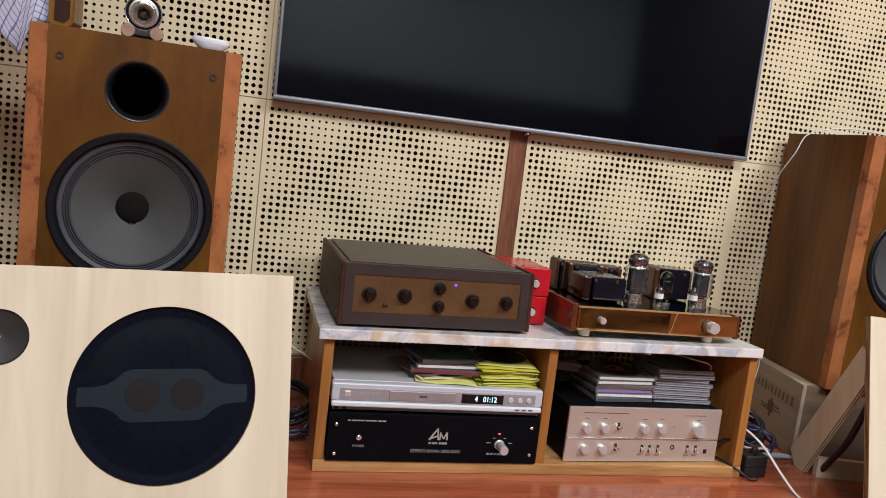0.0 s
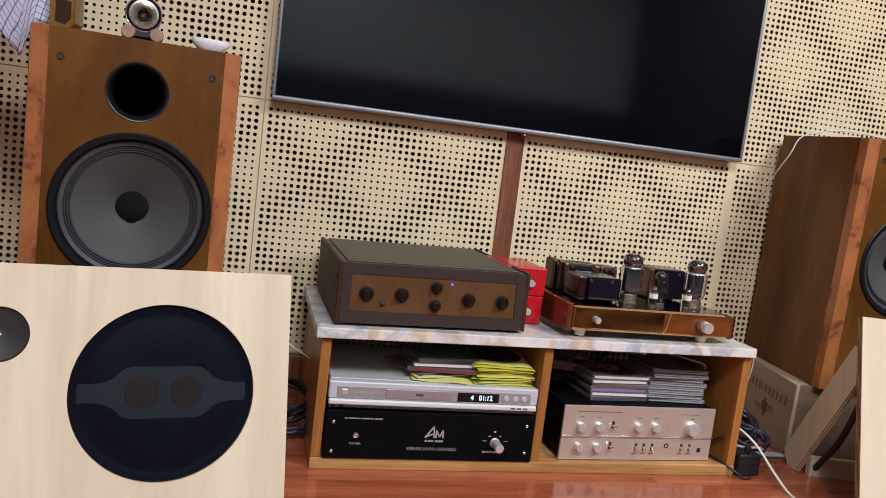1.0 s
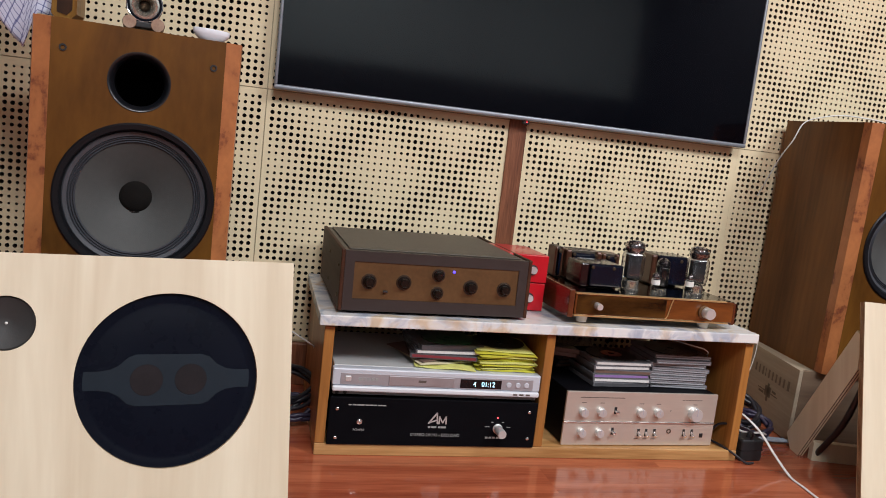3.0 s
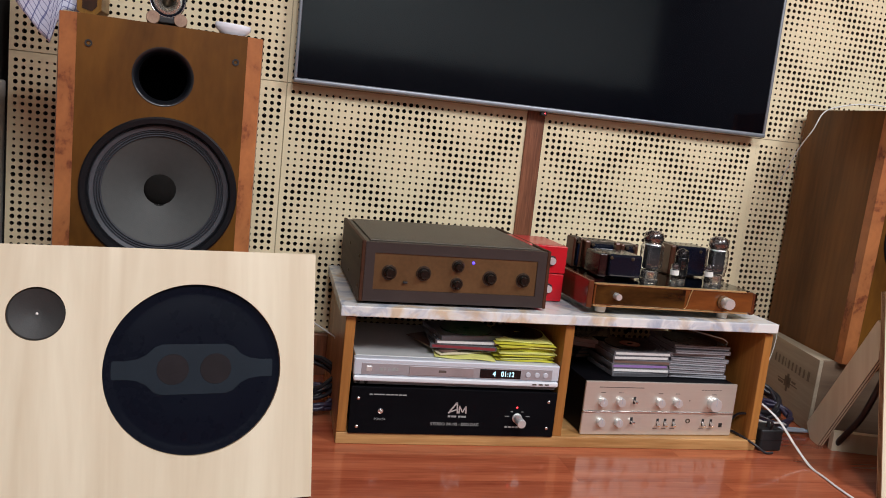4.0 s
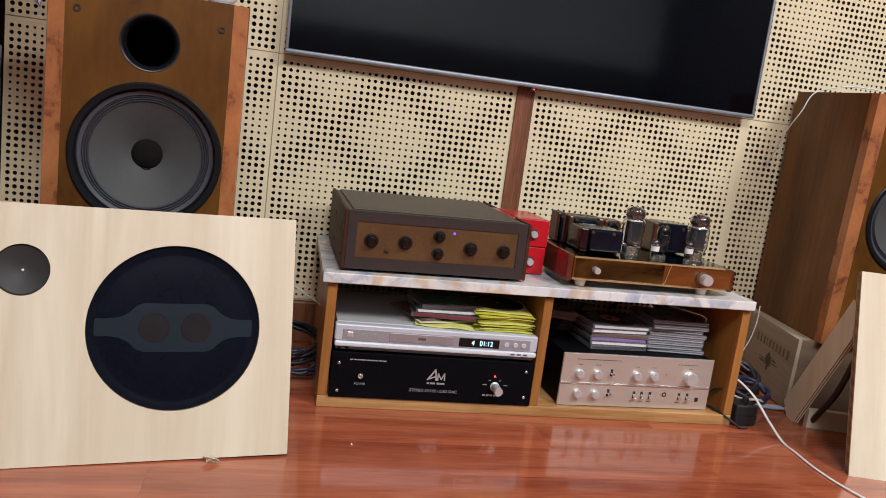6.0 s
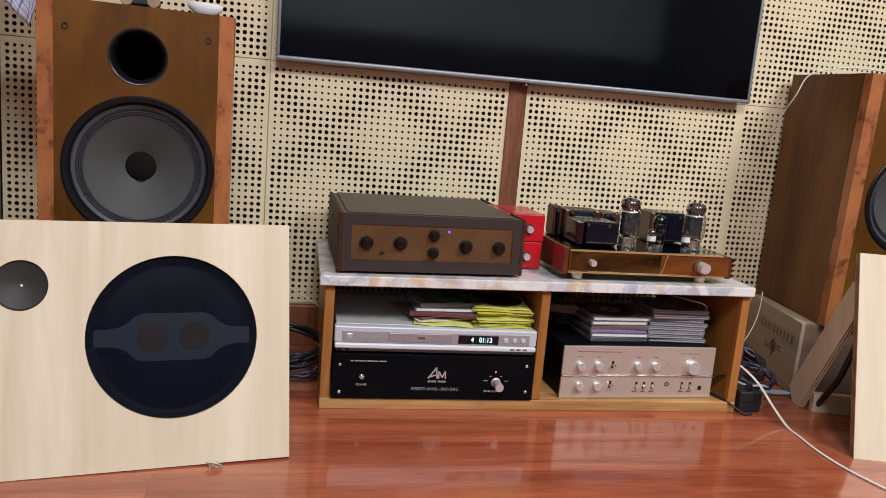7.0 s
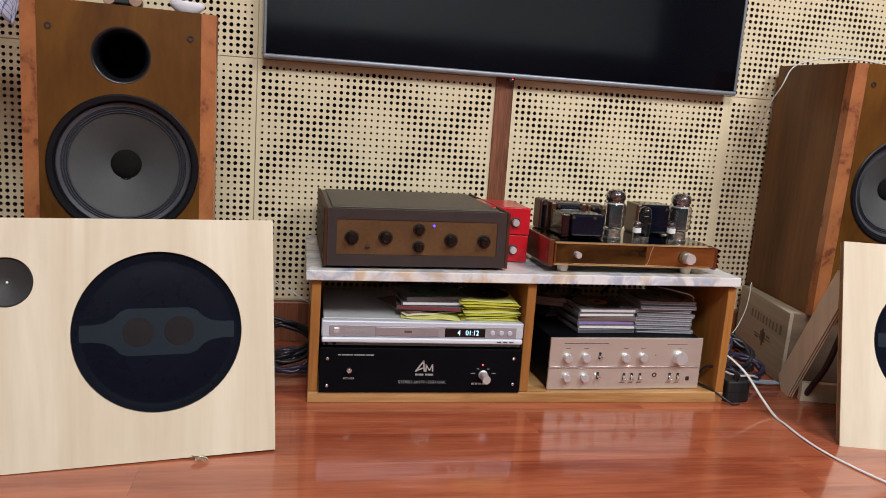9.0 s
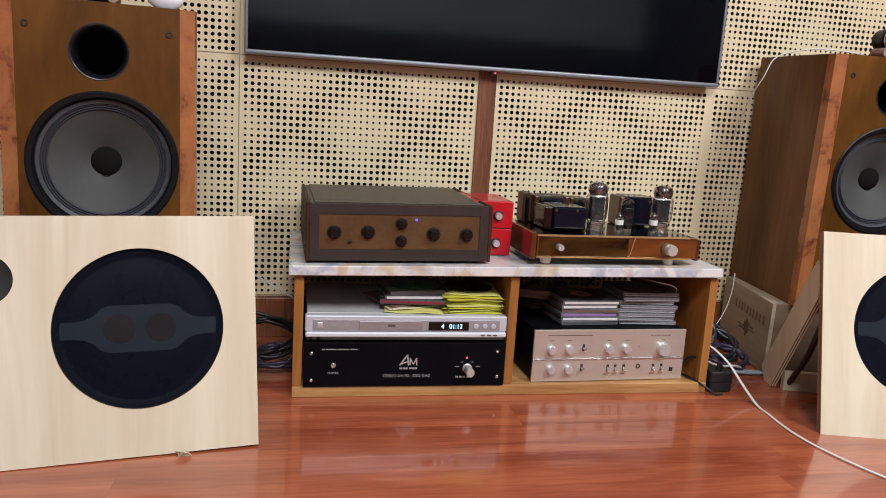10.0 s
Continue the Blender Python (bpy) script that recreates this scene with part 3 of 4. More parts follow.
# ---- disc player ----
def disc_player():
    u = thing("disc_player", "slim silver disc player stacked on the black converter", "disc player", pose(0.024, 0.003, 0.1245))
    w = 0.437
    part("case", bx(0.004, w - 0.004, 0.022, 0.29, 0.006, 0.0555, 0.002), plain("grey_case", (0.56, 0.57, 0.57), 0.4, 0.2, vary=0.05), u, "grey painted metal case")
    part("fascia", bx(0, w, 0.0, 0.022, 0.020, 0.0552, 0.003), SILVER, u, "silver plastic front")
    part("lip", bx(0.001, w - 0.001, -0.004, 0.02, 0.0085, 0.0195, 0.003), plain("bright_lip", (0.74, 0.77, 0.82), 0.34, 0.15, vary=0.02, scale=3), u, "bright rounded lower lip")
    part("plinth", bx(0.004, w - 0.004, 0.006, 0.022, 0.0, 0.0083, 0.001), plain("shadow_grey", (0.27, 0.26, 0.27), 0.5, 0.3), u)
    part("inset_panel", bx(0.016, 0.421, -0.0010, 0.003, 0.0222, 0.0460, 0.001), plain("inset_grey", (0.40, 0.38, 0.41), 0.35, 0.35, vary=0.04, stretch=(0.05, 1, 1), scale=60), u, "recessed-looking grey band")
    tray = part("tray", bx(0.113, 0.249, -0.0024, 0.004, 0.0245, 0.0435, 0.001), plain("tray_silver", (0.45, 0.43, 0.46), 0.35, 0.6), u, "closed disc tray")
    part("mark", bx(0.174, 0.190, -0.0030, -0.001, 0.0315, 0.0365), BAR_D, tray)
    disp = part("display", bx(0.262, 0.351, -0.0022, 0.004, 0.0235, 0.0425, 0.001), GLOSSB, u, "lit black display window")
    lettering("digits", "4   01:12", 0.0155, pose(0.313, -0.0026, 0.0328, 90), plain("display_glow", (0.45, 0.80, 1.0), 0.5, glow=1.6), disp, "pale blue lit numerals", 0.86)
    for x in (0.367, 0.387, 0.406):
        part("button", lathe([(0.0056, 0), (0.0056, 0.0026), (0.0046, 0.0036), (0, 0.0036)], 20, at_front(x, 0.0005, 0.0335)), SILVER, u, smooth=40)
    part("button", bx(0.024, 0.038, -0.002, 0.003, 0.028, 0.041, 0.0025), TURNED, u)
    for k, wd in enumerate((0.009, 0.006, 0.005, 0.008, 0.006)):
        part("lettering", bx(0.052 + k * 0.0085, 0.052 + k * 0.0085 + wd * 0.8, -0.0016, 0.001, 0.031, 0.0375), BAR_W, u)
    for x in (0.012, 0.028):
        part("socket", lathe([(0.004, 0), (0.004, 0.0008), (0, 0.0008)], 14, at_front(x, 0.006, 0.0045)), BLACK, u)
    for x in (0.378, 0.392, 0.406):
        part("lettering", bx(x, x + 0.009, -0.0046, -0.003, 0.0125, 0.0155), BAR_D, u)


disc_player()


# ---- digital converter ----
def converter():
    u = thing("digital_converter", "black digital audio converter with white lettering in the bay", "converter", pose(0.023, -0.004, 0.0245))
    w, h = 0.437, 0.098
    part("faceplate", bx(0, w, 0, 0.006, 0, h, 0.0012), DACB, u, "black anodised front plate")
    part("case", bx(0.006, w - 0.006, 0.0062, 0.33, 0.003, h - 0.004, 0.001), DACB, u)
    for x, z in ((0.0155, 0.074), (0.0165, 0.0145), (0.4195, 0.0775), (0.4215, 0.0195)):
        part("screw", lathe([(0.0034, 0), (0.0034, 0.0008), (0.0024, 0.0018), (0, 0.0021)], 16, at_front(x, 0, z)), CHROME, u, smooth=40)
    sw = part("power_switch", lathe([(0.0055, 0), (0.0055, 0.003), (0.0035, 0.0035), (0, 0.0035)], 16, at_front(0.062, 0, 0.049)), CHROME, u, "small chrome toggle", 40)
    part("lever", lathe([(0.0016, 0), (0.0022, 0.010), (0, 0.011)], 10, pose(0.062, -0.003, 0.049, 70)), CHROME, sw)
    lettering("power_text", "POWER", 0.0068, pose(0.062, -0.0004, 0.031, 90), BAR_W, u)
    lettering("model_text", "STEREO 24/192 - DSD DAC", 0.0088, pose(0.2195, -0.0004, 0.0235, 90), BAR_W, u)
    for k in range(9):
        part("lettering", bx(0.037 + k * 0.0085, 0.037 + k * 0.0085 + (0.0078 if k % 3 else 0.0065), -0.0004, 0.001, 0.0818, 0.0842), BAR_W, u)
    emblem = bmesh.new()
    for (xa, za), (xb, zb), th in (((0, 0), (0.017, 0.024), 0.0030), ((0.0165, 0.024), (0.0192, 0), 0.0030), ((0.003, 0.0028), (0.0188, 0.0088), 0.0024), ((0.0225, 0), (0.0225, 0.0165), 0.0026), ((0.0225, 0.016), (0.0300, 0.002), 0.0024), ((0.0300, 0.002), (0.0362, 0.0165), 0.0024), ((0.0362, 0.0165), (0.0372, 0), 0.0026)):
        way = Vector((xb - xa, zb - za)).normalized() * th / 2
        merge(emblem, prism([(0.2035 + x, 0.0475 + z) for x, z in ((xa - way.y, za + way.x), (xa + way.y, za - way.x), (xb + way.y, zb - way.x), (xb - way.y, zb + way.x))], -0.0012, 0.001))
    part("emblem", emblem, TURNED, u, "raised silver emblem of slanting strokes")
    for k, x in enumerate((0.2035, 0.2105, 0.216, 0.225, 0.231, 0.2365)):
        part("lettering", bx(x, x + 0.0052, -0.0004, 0.001, 0.0385, 0.0425), BAR_W, u)
    part("selector_knob", lathe([(0.0105, 0), (0.0105, 0.002), (0.0086, 0.003), (0.0094, 0.033), (0.0085, 0.035), (0, 0.035)], 28, at_front(0.353, 0, 0.0405)), TURNED, u, "ribbed silver selector knob", 35)
    for x, z, wd in ((0.325, 0.0435, 0.010), (0.372, 0.0435, 0.009), (0.338, 0.0535, 0.005), (0.361, 0.0535, 0.005)):
        part("tick", bx(x, x + wd, -0.0004, 0.001, z, z + 0.0013), BAR_W, u)
    for k in range(5):
        part("lettering", bx(0.328 + k * 0.008, 0.334 + k * 0.008, -0.0004, 0.001, 0.0185, 0.0225), BAR_W, u)
    part("indicator", lathe([(0.002, 0), (0.0015, 0.0012), (0, 0.0015)], 10, at_front(0.351, 0, 0.0635)), REDDOT, u, "small lit red indicator")


converter()


# ---- integrated amplifier ----
def integrated():
    u = thing("integrated_amplifier", "champagne-silver integrated amplifier with rows of knobs", "amplifier", pose(0.530, 0.012, 0.0245, 0, 0, 2.0))
    w, h = 0.375, 0.122
    part("case", bx(0.003, w - 0.003, 0.006, 0.29, 0.002, h - 0.001, 0.001), DACB, u, "black sleeve")
    part("upper_faceplate", bx(0, w, 0, 0.006, 0.0555, h, 0.0008), CHAMPAGNE, u, "upper brushed champagne plate")
    part("lower_faceplate", bx(0, w, 0.0, 0.006, 0.001, 0.0515, 0.0008), CHAMPAGNE, u, "lower brushed champagne plate")
    part("ridge", bx(0, w, -0.0022, 0.006, 0.0518, 0.0552, 0.0008), CHROME, u, "bright raised ridge")
    for x, z, r, l in ((0.042, 0.0765, 0.0098, 0.012), (0.085, 0.077, 0.0098, 0.012), (0.182, 0.077, 0.0098, 0.012), (0.225, 0.0775, 0.0098, 0.012), (0.043, 0.0305, 0.0092, 0.012), (0.086, 0.0300, 0.0092, 0.012)):
        knob("knob", u, pose(x, 0, z), r, l, TURNED, "small turned aluminium knob", SILVER)
    knob("volume_knob", u, pose(0.318, 0, 0.076), 0.0155, 0.015, TURNED, "larger turned aluminium volume knob", SILVER)
    for x, z, up in ((0.120, 0.0795, 0), (0.119, 0.0325, 0), (0.184, 0.030, 1), (0.203, 0.030, 1), (0.224, 0.030, 1), (0.299, 0.030, 1), (0.320, 0.030, 1)):
        slot = part("switch_slot", bx(x - 0.003, x + 0.003, -0.0006, 0.002, z - 0.007, z + 0.009), BLACK, u)
        part("lever", lathe([(0.0026, 0), (0.0036, 0.013), (0, 0.0145)], 10, pose(x, 0.001, z + 0.002 * up, 125 if up else 90)), CHROME, slot, smooth=40)
    part("headphone_socket", lathe([(0.0055, 0), (0.0055, 0.0012), (0.0035, 0.0014), (0.003, -0.004), (0, -0.004)], 18, at_front(0.260, 0, 0.0345)), BRONZED, u, smooth=40)
    part("power_button", bx(0.341, 0.350, -0.001, 0.002, 0.020, 0.030, 0.0008), BLACK, u)
    part("pilot", lathe([(0.0014, 0), (0, 0.0008)], 10, at_front(0.258, 0, 0.082)), BLACK, u)
    for k in range(12):
        part("lettering", bx(0.032 + k * 0.009, 0.0405 + k * 0.009, -0.0003, 0.001, 0.1085, 0.1100), BAR_D, u)
    for k in range(7):
        part("lettering", bx(0.285 + k * 0.0075, 0.290 + k * 0.0075, -0.0003, 0.001, 0.1065, 0.108), BAR_D, u)
    for x in (0.042, 0.085, 0.182, 0.225, 0.318):
        part("lettering", bx(x - 0.005, x + 0.006, -0.0003, 0.001, 0.0965, 0.0978), BAR_D, u)
    for x in (0.180, 0.202, 0.223, 0.297, 0.318):
        part("lettering", bx(x - 0.006, x + 0.005, -0.0003, 0.001, 0.0155, 0.0168), BAR_D, u)
    for x in (0.03, 0.345):
        part("foot", bx(x - 0.012, x + 0.012, 0.02, 0.05, -0.0004, 0.002), BLACK, u)


integrated()


# ---- tube amplifier ----
GLAZE = wood("polished_mahogany", (0.050, 0.012, 0.003), (0.20, 0.062, 0.013), "x", 14, 0.12, coat=0.8, fine=0.2, long=0.25)
GLAZE_SIDE = wood("mahogany_side", (0.055, 0.013, 0.006), (0.155, 0.043, 0.016), "y", 14, 0.2, coat=0.5, fine=0.3)
GOLD = plain("gold_trim", (0.85, 0.62, 0.30), 0.32, 0.75, vary=0.06)
BLUEBLK = plain("blue_black_lacquer", (0.004, 0.006, 0.014), 0.16, vary=0.2, spec=0.32)
MIRROR = plain("dark_mirror_plate", (0.10, 0.085, 0.075), 0.06, 1.0, vary=0.08)
BRONZE = plain("brown_end_bell", (0.085, 0.032, 0.018), 0.3, 0.2, vary=0.2)
LAM = plain("lamination_steel", (0.11, 0.09, 0.07), 0.4, 0.6, vary=0.1, stretch=(1, 1, 40), scale=20)
PLATE = plain("grey_anode", (0.012, 0.012, 0.013), 0.5, 0.0, vary=0.3, spec=0.2)
GETTER = plain("getter_film", (0.21, 0.18, 0.175), 0.12, 0.9, vary=0.25, scale=60)
STEEL = plain("tube_base_steel", (0.58, 0.55, 0.50), 0.2, 0.9, vary=0.1)


def glass(name, tint=(0.95, 0.96, 0.97), ior=1.45):
    m, n, k, b = nodes_of(name)
    b.inputs["Base Color"].default_value = (*tint, 1)
    b.inputs["Transmission Weight"].default_value, b.inputs["Roughness"].default_value, b.inputs["IOR"].default_value = 1.0, 0.02, ior
    return m


GLASS = glass("tube_glass", (0.90, 0.91, 0.93))
SMOKE = glass("smoky_tube_glass", (0.34, 0.34, 0.36))


def tube(kind, x, y, z, r, h, base_h, band=False):
    """A vacuum tube with base, glass envelope, getter film and inner plates; z is its foot."""
    label = {"power": "large glass power tube with chromed base", "driver": "small clear glass signal tube", "rect": "slim smoky glass rectifier tube"}[kind]
    t = thing("vacuum_tube", label, "vacuum tube", pose(x, y, z), "tubes on the amplifier")
    if kind == "power":
        part("base", lathe([(r * 0.80, 0), (r * 0.80, base_h * 0.2), (r * 0.72, base_h * 0.25), (r * 0.72, base_h), (r * 0.58, base_h + 0.003)], 28), STEEL, t, "chromed metal tube base", 35)
        outer = [(r * 0.60, base_h), (r * 0.80, base_h + 0.004), (r * 0.97, base_h + 0.012), (r, base_h + 0.020), (r, h * 0.66), (r * 0.96, h * 0.71), (r * 0.80, h * 0.755), (r * 0.78, h * 0.78), (r * 0.87, h * 0.81), (r * 0.88, h * 0.89), (r * 0.78, h * 0.95), (r * 0.45, h * 0.99), (0.0001, h)]
        top = 0.775
    else:
        part("base", lathe([(r * 0.95, 0), (r * 0.95, base_h), (r * 0.8, base_h)], 20), STEEL, t, smooth=35)
        outer = [(r * 0.8, base_h), (r, base_h + 0.003), (r, h * 0.84), (r * 0.85, h * 0.92), (r * 0.4, h * 0.97), (0.0012, h)]
        top = 0.80
    inner = [(max(0.00005, a - 0.0009), c - (0.0009 if i > len(outer) - 3 else 0)) for i, (a, c) in enumerate(outer)]
    pane = SMOKE if kind == "rect" else GLASS
    env = part("envelope", lathe(outer, 28), pane, t, "clear glass envelope", 50)
    merge_inner = lathe(inner, 28)
    bmesh.ops.reverse_faces(merge_inner, faces=merge_inner.faces)
    ob = part("inner_wall", merge_inner, pane, env, smooth=50)
    ob.data.flip_normals()
    for q in (env, ob):
        q.visible_shadow = False
    film = [(a * 0.93, c - 0.0012) for a, c in outer if c >= h * top]
    part("getter", lathe([(film[0][0] * 0.96, film[0][1] - 0.004)] + film, 28), GETTER, t, "silvery brown getter film under the dome", 50)
    pr = (0.92 if kind == "rect" else 0.62) * r
    part("anode", bx(-pr, pr, -pr * 0.6, pr * 0.6, base_h + 0.006, h * (0.80 if kind == "rect" else 0.70), 0.002), PLATE, t, "dark grey anode box")
    part("mica", lathe([(r * 0.70, 0), (r * 0.70, 0.001)], 20, pose(0, 0, h * 0.705), caps=True), WHITE, t)
    if band:
        part("paper_band", lathe([(r * 1.02, h * 0.42), (r * 1.04, h * 0.42), (r * 1.04, h * 0.66), (r * 1.02, h * 0.66)], 20), WHITE, t, "white paper label band")


def transformer(x0, x1, y0, y1, z0, z1, label, bell=0.014, vents=False, wide=False, bell_paint=None):
    """A transformer: blue-black winding cover in front, brown end bells left and right, laminated core."""
    t = thing("transformer", label, "transformer", pose(x0, y0, z0), "transformers on the amplifier")
    w, d, h = x1 - x0, y1 - y0, z1 - z0
    part("core", bx(bell, w - bell, d * 0.2, d * 0.9, 0, h, 0.001), LAM, t, "laminated steel core")
    part("winding_cover", bx(bell + 0.002 if not wide else bell + 0.0004, w - bell - 0.002 if not wide else w, 0 if not wide else -0.004, d, 0.003, h * (0.93 if not wide else 1.012), 0.005, 3), BLUEBLK, t, "glossy blue-black cover")
    part("end_bell", bx(0, bell, 0.004, d - 0.004, 0, h * 1.0, 0.004), bell_paint or BRONZE, t, "dark brown end bell")
    if not wide:
        part("end_bell", bx(w - bell, w, 0.004, d - 0.004, 0, h * 1.0, 0.004), BRONZE, t, "dark brown end bell")
    if vents:
        for i in range(4):
            for j in range(2):
                part("vent", lathe([(0.003, 0), (0.003, 0.0008), (0, 0.0008)], 10, pose(bell + 0.012 + i * (w - 2 * bell - 0.024) / 3, d * (0.35 + 0.3 * j), h)), BLACK, t)
    for sx in (bell + 0.004, w - bell - 0.004):
        part("bolt", lathe(SCREW, 10, at_front(sx, 0.001 if not wide else -0.003, h * 0.86)), BRONZED, t)
    return t


def tube_amp():
    u = thing("tube_amplifier", "polished mahogany tube amplifier with gold trim on white feet", "amplifier", pose(0.516, 0.009, 0.297, 0, -0.35, 0.4))
    w, d = 0.380, 0.255
    part("base", bx(0.012, w - 0.012, 0.006, d, 0.014, 0.062, 0.001), BLACK, u)
    part("front_board", bx(0.0, w, -0.003, 0.006, 0.0185, 0.0655, 0.002), GLAZE, u, "high-gloss figured mahogany front")
    part("dark_inlay", bx(0.004, 0.213, -0.0040, 0.0, 0.0215, 0.0615, 0.0008), wood("dark_inlay", (0.003, 0.0012, 0.0007), (0.085, 0.036, 0.008), "x", 22, 0.07, coat=0.1, fine=0.15, long=0.3, spec=0.3), u, "dark mirror-polished inlay")
    part("gold_edge", bx(0.0, w - 0.02, -0.0052, 0.004, 0.0640, 0.0668), GOLD, u, "thin gold edge")
    part("gold_edge", bx(0.0, w - 0.01, -0.0048, 0.004, 0.0162, 0.0185), GOLD, u, "thin gold edge")
    part("gold_scroll", sweep([(0.228, -0.0045, 0.064), (0.224, -0.0045, 0.052), (0.221, -0.0045, 0.038), (0.218, -0.0045, 0.026), (0.213, -0.0045, 0.020)], 0.0011, 6, 5), GOLD, u, "curved gold inlaid line")
    part("side_board", bx(-0.014, -0.001, -0.002, d - 0.01, 0.012, 0.072, 0.002), GLAZE_SIDE, u, "red mahogany side board")
    part("side_board", bx(w + 0.001, w + 0.012, 0.004, d - 0.01, 0.012, 0.062, 0.003), GLAZE_SIDE, u, "red mahogany side board")
    for k in range(4):
        part("scallop", lathe([(0.0055, 0), (0.0055, d - 0.02), (0, d - 0.02)], 14, pose(w + 0.0105, 0.006, 0.0205 + 0.0115 * k, -90)), GLAZE_SIDE, u, smooth=40)
    part("top_plate", bx(0.002, w - 0.002, 0.008, d - 0.01, 0.0622, 0.0662, 0.0008), MIRROR, u, "mirror-dark metal top plate")
    knob("power_knob", u, pose(0.050, -0.003, 0.041), 0.0072, 0.018, TURNED, "small chrome knob")
    knob("volume_knob", u, pose(0.310, -0.003, 0.040), 0.0125, 0.024, TURNED, "ribbed aluminium volume knob")
    part("knob_collar", lathe([(0.0145, 0), (0.0145, 0.004), (0.012, 0.005), (0, 0.005)], 28, at_front(0.306, -0.0032, 0.0405)), BRASS, u, smooth=35)
    for x, y in ((0.03, 0.022), (w - 0.055, 0.022), (0.03, d - 0.04), (w - 0.055, d - 0.04)):
        part("foot", lathe([(0.011, 0.0005), (0.0135, 0.014), (0, 0.014)], 20, pose(x, y, 0)), WHITE, u, "white conical foot", 35)


tube_amp()
DECK = 0.3645
transformer(0.552, 0.650, 0.074, 0.165, DECK, DECK + 0.053, "low blue-black transformer in front of the others", bell=0.020, wide=True, bell_paint=plain("maroon_lacquer", (0.016, 0.006, 0.007), 0.15, vary=0.2))
transformer(0.560, 0.650, 0.182, 0.252, DECK, DECK + 0.066, "vented blue-black transformer with brown end bells", vents=True)
transformer(0.535, 0.556, 0.19, 0.25, DECK, DECK + 0.07, "narrow brown transformer at the amplifier's edge", bell=0.006)
transformer(0.655, 0.700, 0.19, 0.25, DECK + 0.001, DECK + 0.063, "small transformer with pale laminations behind a tube", bell=0.010)
transformer(0.771, 0.862, 0.165, 0.240, DECK + 0.001, DECK + 0.073, "blue-black transformer between the glass tubes", wide=True)
tube("power", 0.677, 0.085, DECK, 0.0255, 0.113, 0.020)
tube("power", 0.836, 0.080, DECK + 0.001, 0.0255, 0.111, 0.020)
tube("rect", 0.753, 0.085, DECK, 0.0145, 0.078, 0.008)
tube("driver", 0.725, 0.060, DECK, 0.0092, 0.047, 0.006, True)
tube("driver", 0.808, 0.058, DECK + 0.001, 0.0092, 0.049, 0.006, True)


# ---- red boxes behind the preamplifier ----
def red_box(z, h, dx):
    u = thing("red_box", "small glossy red box with chrome knob, one of two", "box", pose(0.383 + dx, 0.112, z), "stacked red boxes")
    part("case", bx(0, 0.104, 0.003, 0.16, 0.0, h, 0.003), RED, u)
    part("faceplate", bx(0.001, 0.103, 0, 0.003, 0.001, h - 0.001, 0.001), RED, u)
    k = knob("knob", u, pose(0.068, 0, h * 0.46), 0.0082, 0.012, TURNED, "small chrome knob")
    part("collar", lathe([(0.0118, 0), (0.0118, 0.0016), (0.0095, 0.0022), (0, 0.0022)], 20, at_front(0, 0, 0)), BLACK, k)


red_box(0.2955, 0.063, 0.0)
red_box(0.2955 + 0.0634, 0.062, 0.0015)


# ---- discs and sleeves ----
def cd_case(m, tint, card, label="flat plastic disc case in a stack"):
    u = thing("disc_case", label, "disc case", m, "stacked disc cases")
    part("shell", bx(-0.071, 0.071, -0.0625, 0.0625, 0.0, 0.0095, 0.0008), CASES[tint if card != "grey" else "dim"], u)
    thin = card == "grey"
    part("spine_card", bx(-0.067, 0.067, -0.0631, -0.06, 0.0022 if not thin else 0.0016, 0.0075 if not thin else 0.0040), CASES[card], u, "printed spine card")
    if thin:
        part("lid_edge", bx(-0.0705, 0.0705, -0.0629, -0.06, 0.0062, 0.0080), CASES["clear"], u)


CASES = {
    "dim": plain("dim_case", (0.15, 0.15, 0.165), 0.18, vary=0.15, coat=0.3),
    "clear": plain("clear_case", (0.30, 0.30, 0.33), 0.15, vary=0.1, coat=0.4),
    "smoke": plain("smoke_case", (0.09, 0.09, 0.10), 0.15, vary=0.1, coat=0.4),
    "white": plain("white_card", (0.74, 0.73, 0.72), 0.4),
    "purple": plain("purple_card", (0.28, 0.17, 0.42), 0.4),
    "grey": plain("grey_card", (0.36, 0.37, 0.40), 0.35),
    "brown": plain("brown_card", (0.16, 0.10, 0.08), 0.4),
    "maroon": plain("maroon_card", (0.22, 0.03, 0.04), 0.4),
    "cream": plain("cream_card", (0.66, 0.60, 0.42), 0.5),
}
AMP_TOP = 0.1468
for k, (card, dx, rz) in enumerate((("smoke", 0.0, 4), ("white", 0.003, 1), ("purple", -0.002, 3), ("brown", 0.004, 0), ("white", -0.003, 4), ("white", 0.002, 2))):
    cd_case(pose(0.672 + dx, 0.118, AMP_TOP + 0.0096 * k, 0, 0, rz), "dim", card)
for k in range(8):
    cd_case(pose(0.822 + random.uniform(-0.005, 0.005), 0.122 + random.uniform(-0.006, 0.005), AMP_TOP + 0.0096 * k, 0, 0, random.uniform(-4, 4)), "clear", "grey")
for k in range(4):
    cd_case(pose(0.625, 0.265, AMP_TOP + 0.0096 * k, 0, 0, 14 + 3 * k), "smoke", "brown", "dark disc case in a stack behind")
for k in (4, 5):
    cd_case(pose(0.590 + 0.002 * k, 0.215, AMP_TOP + 0.0096 * k, 0, 0, 68), "smoke", "smoke", "dark disc case stacked across")


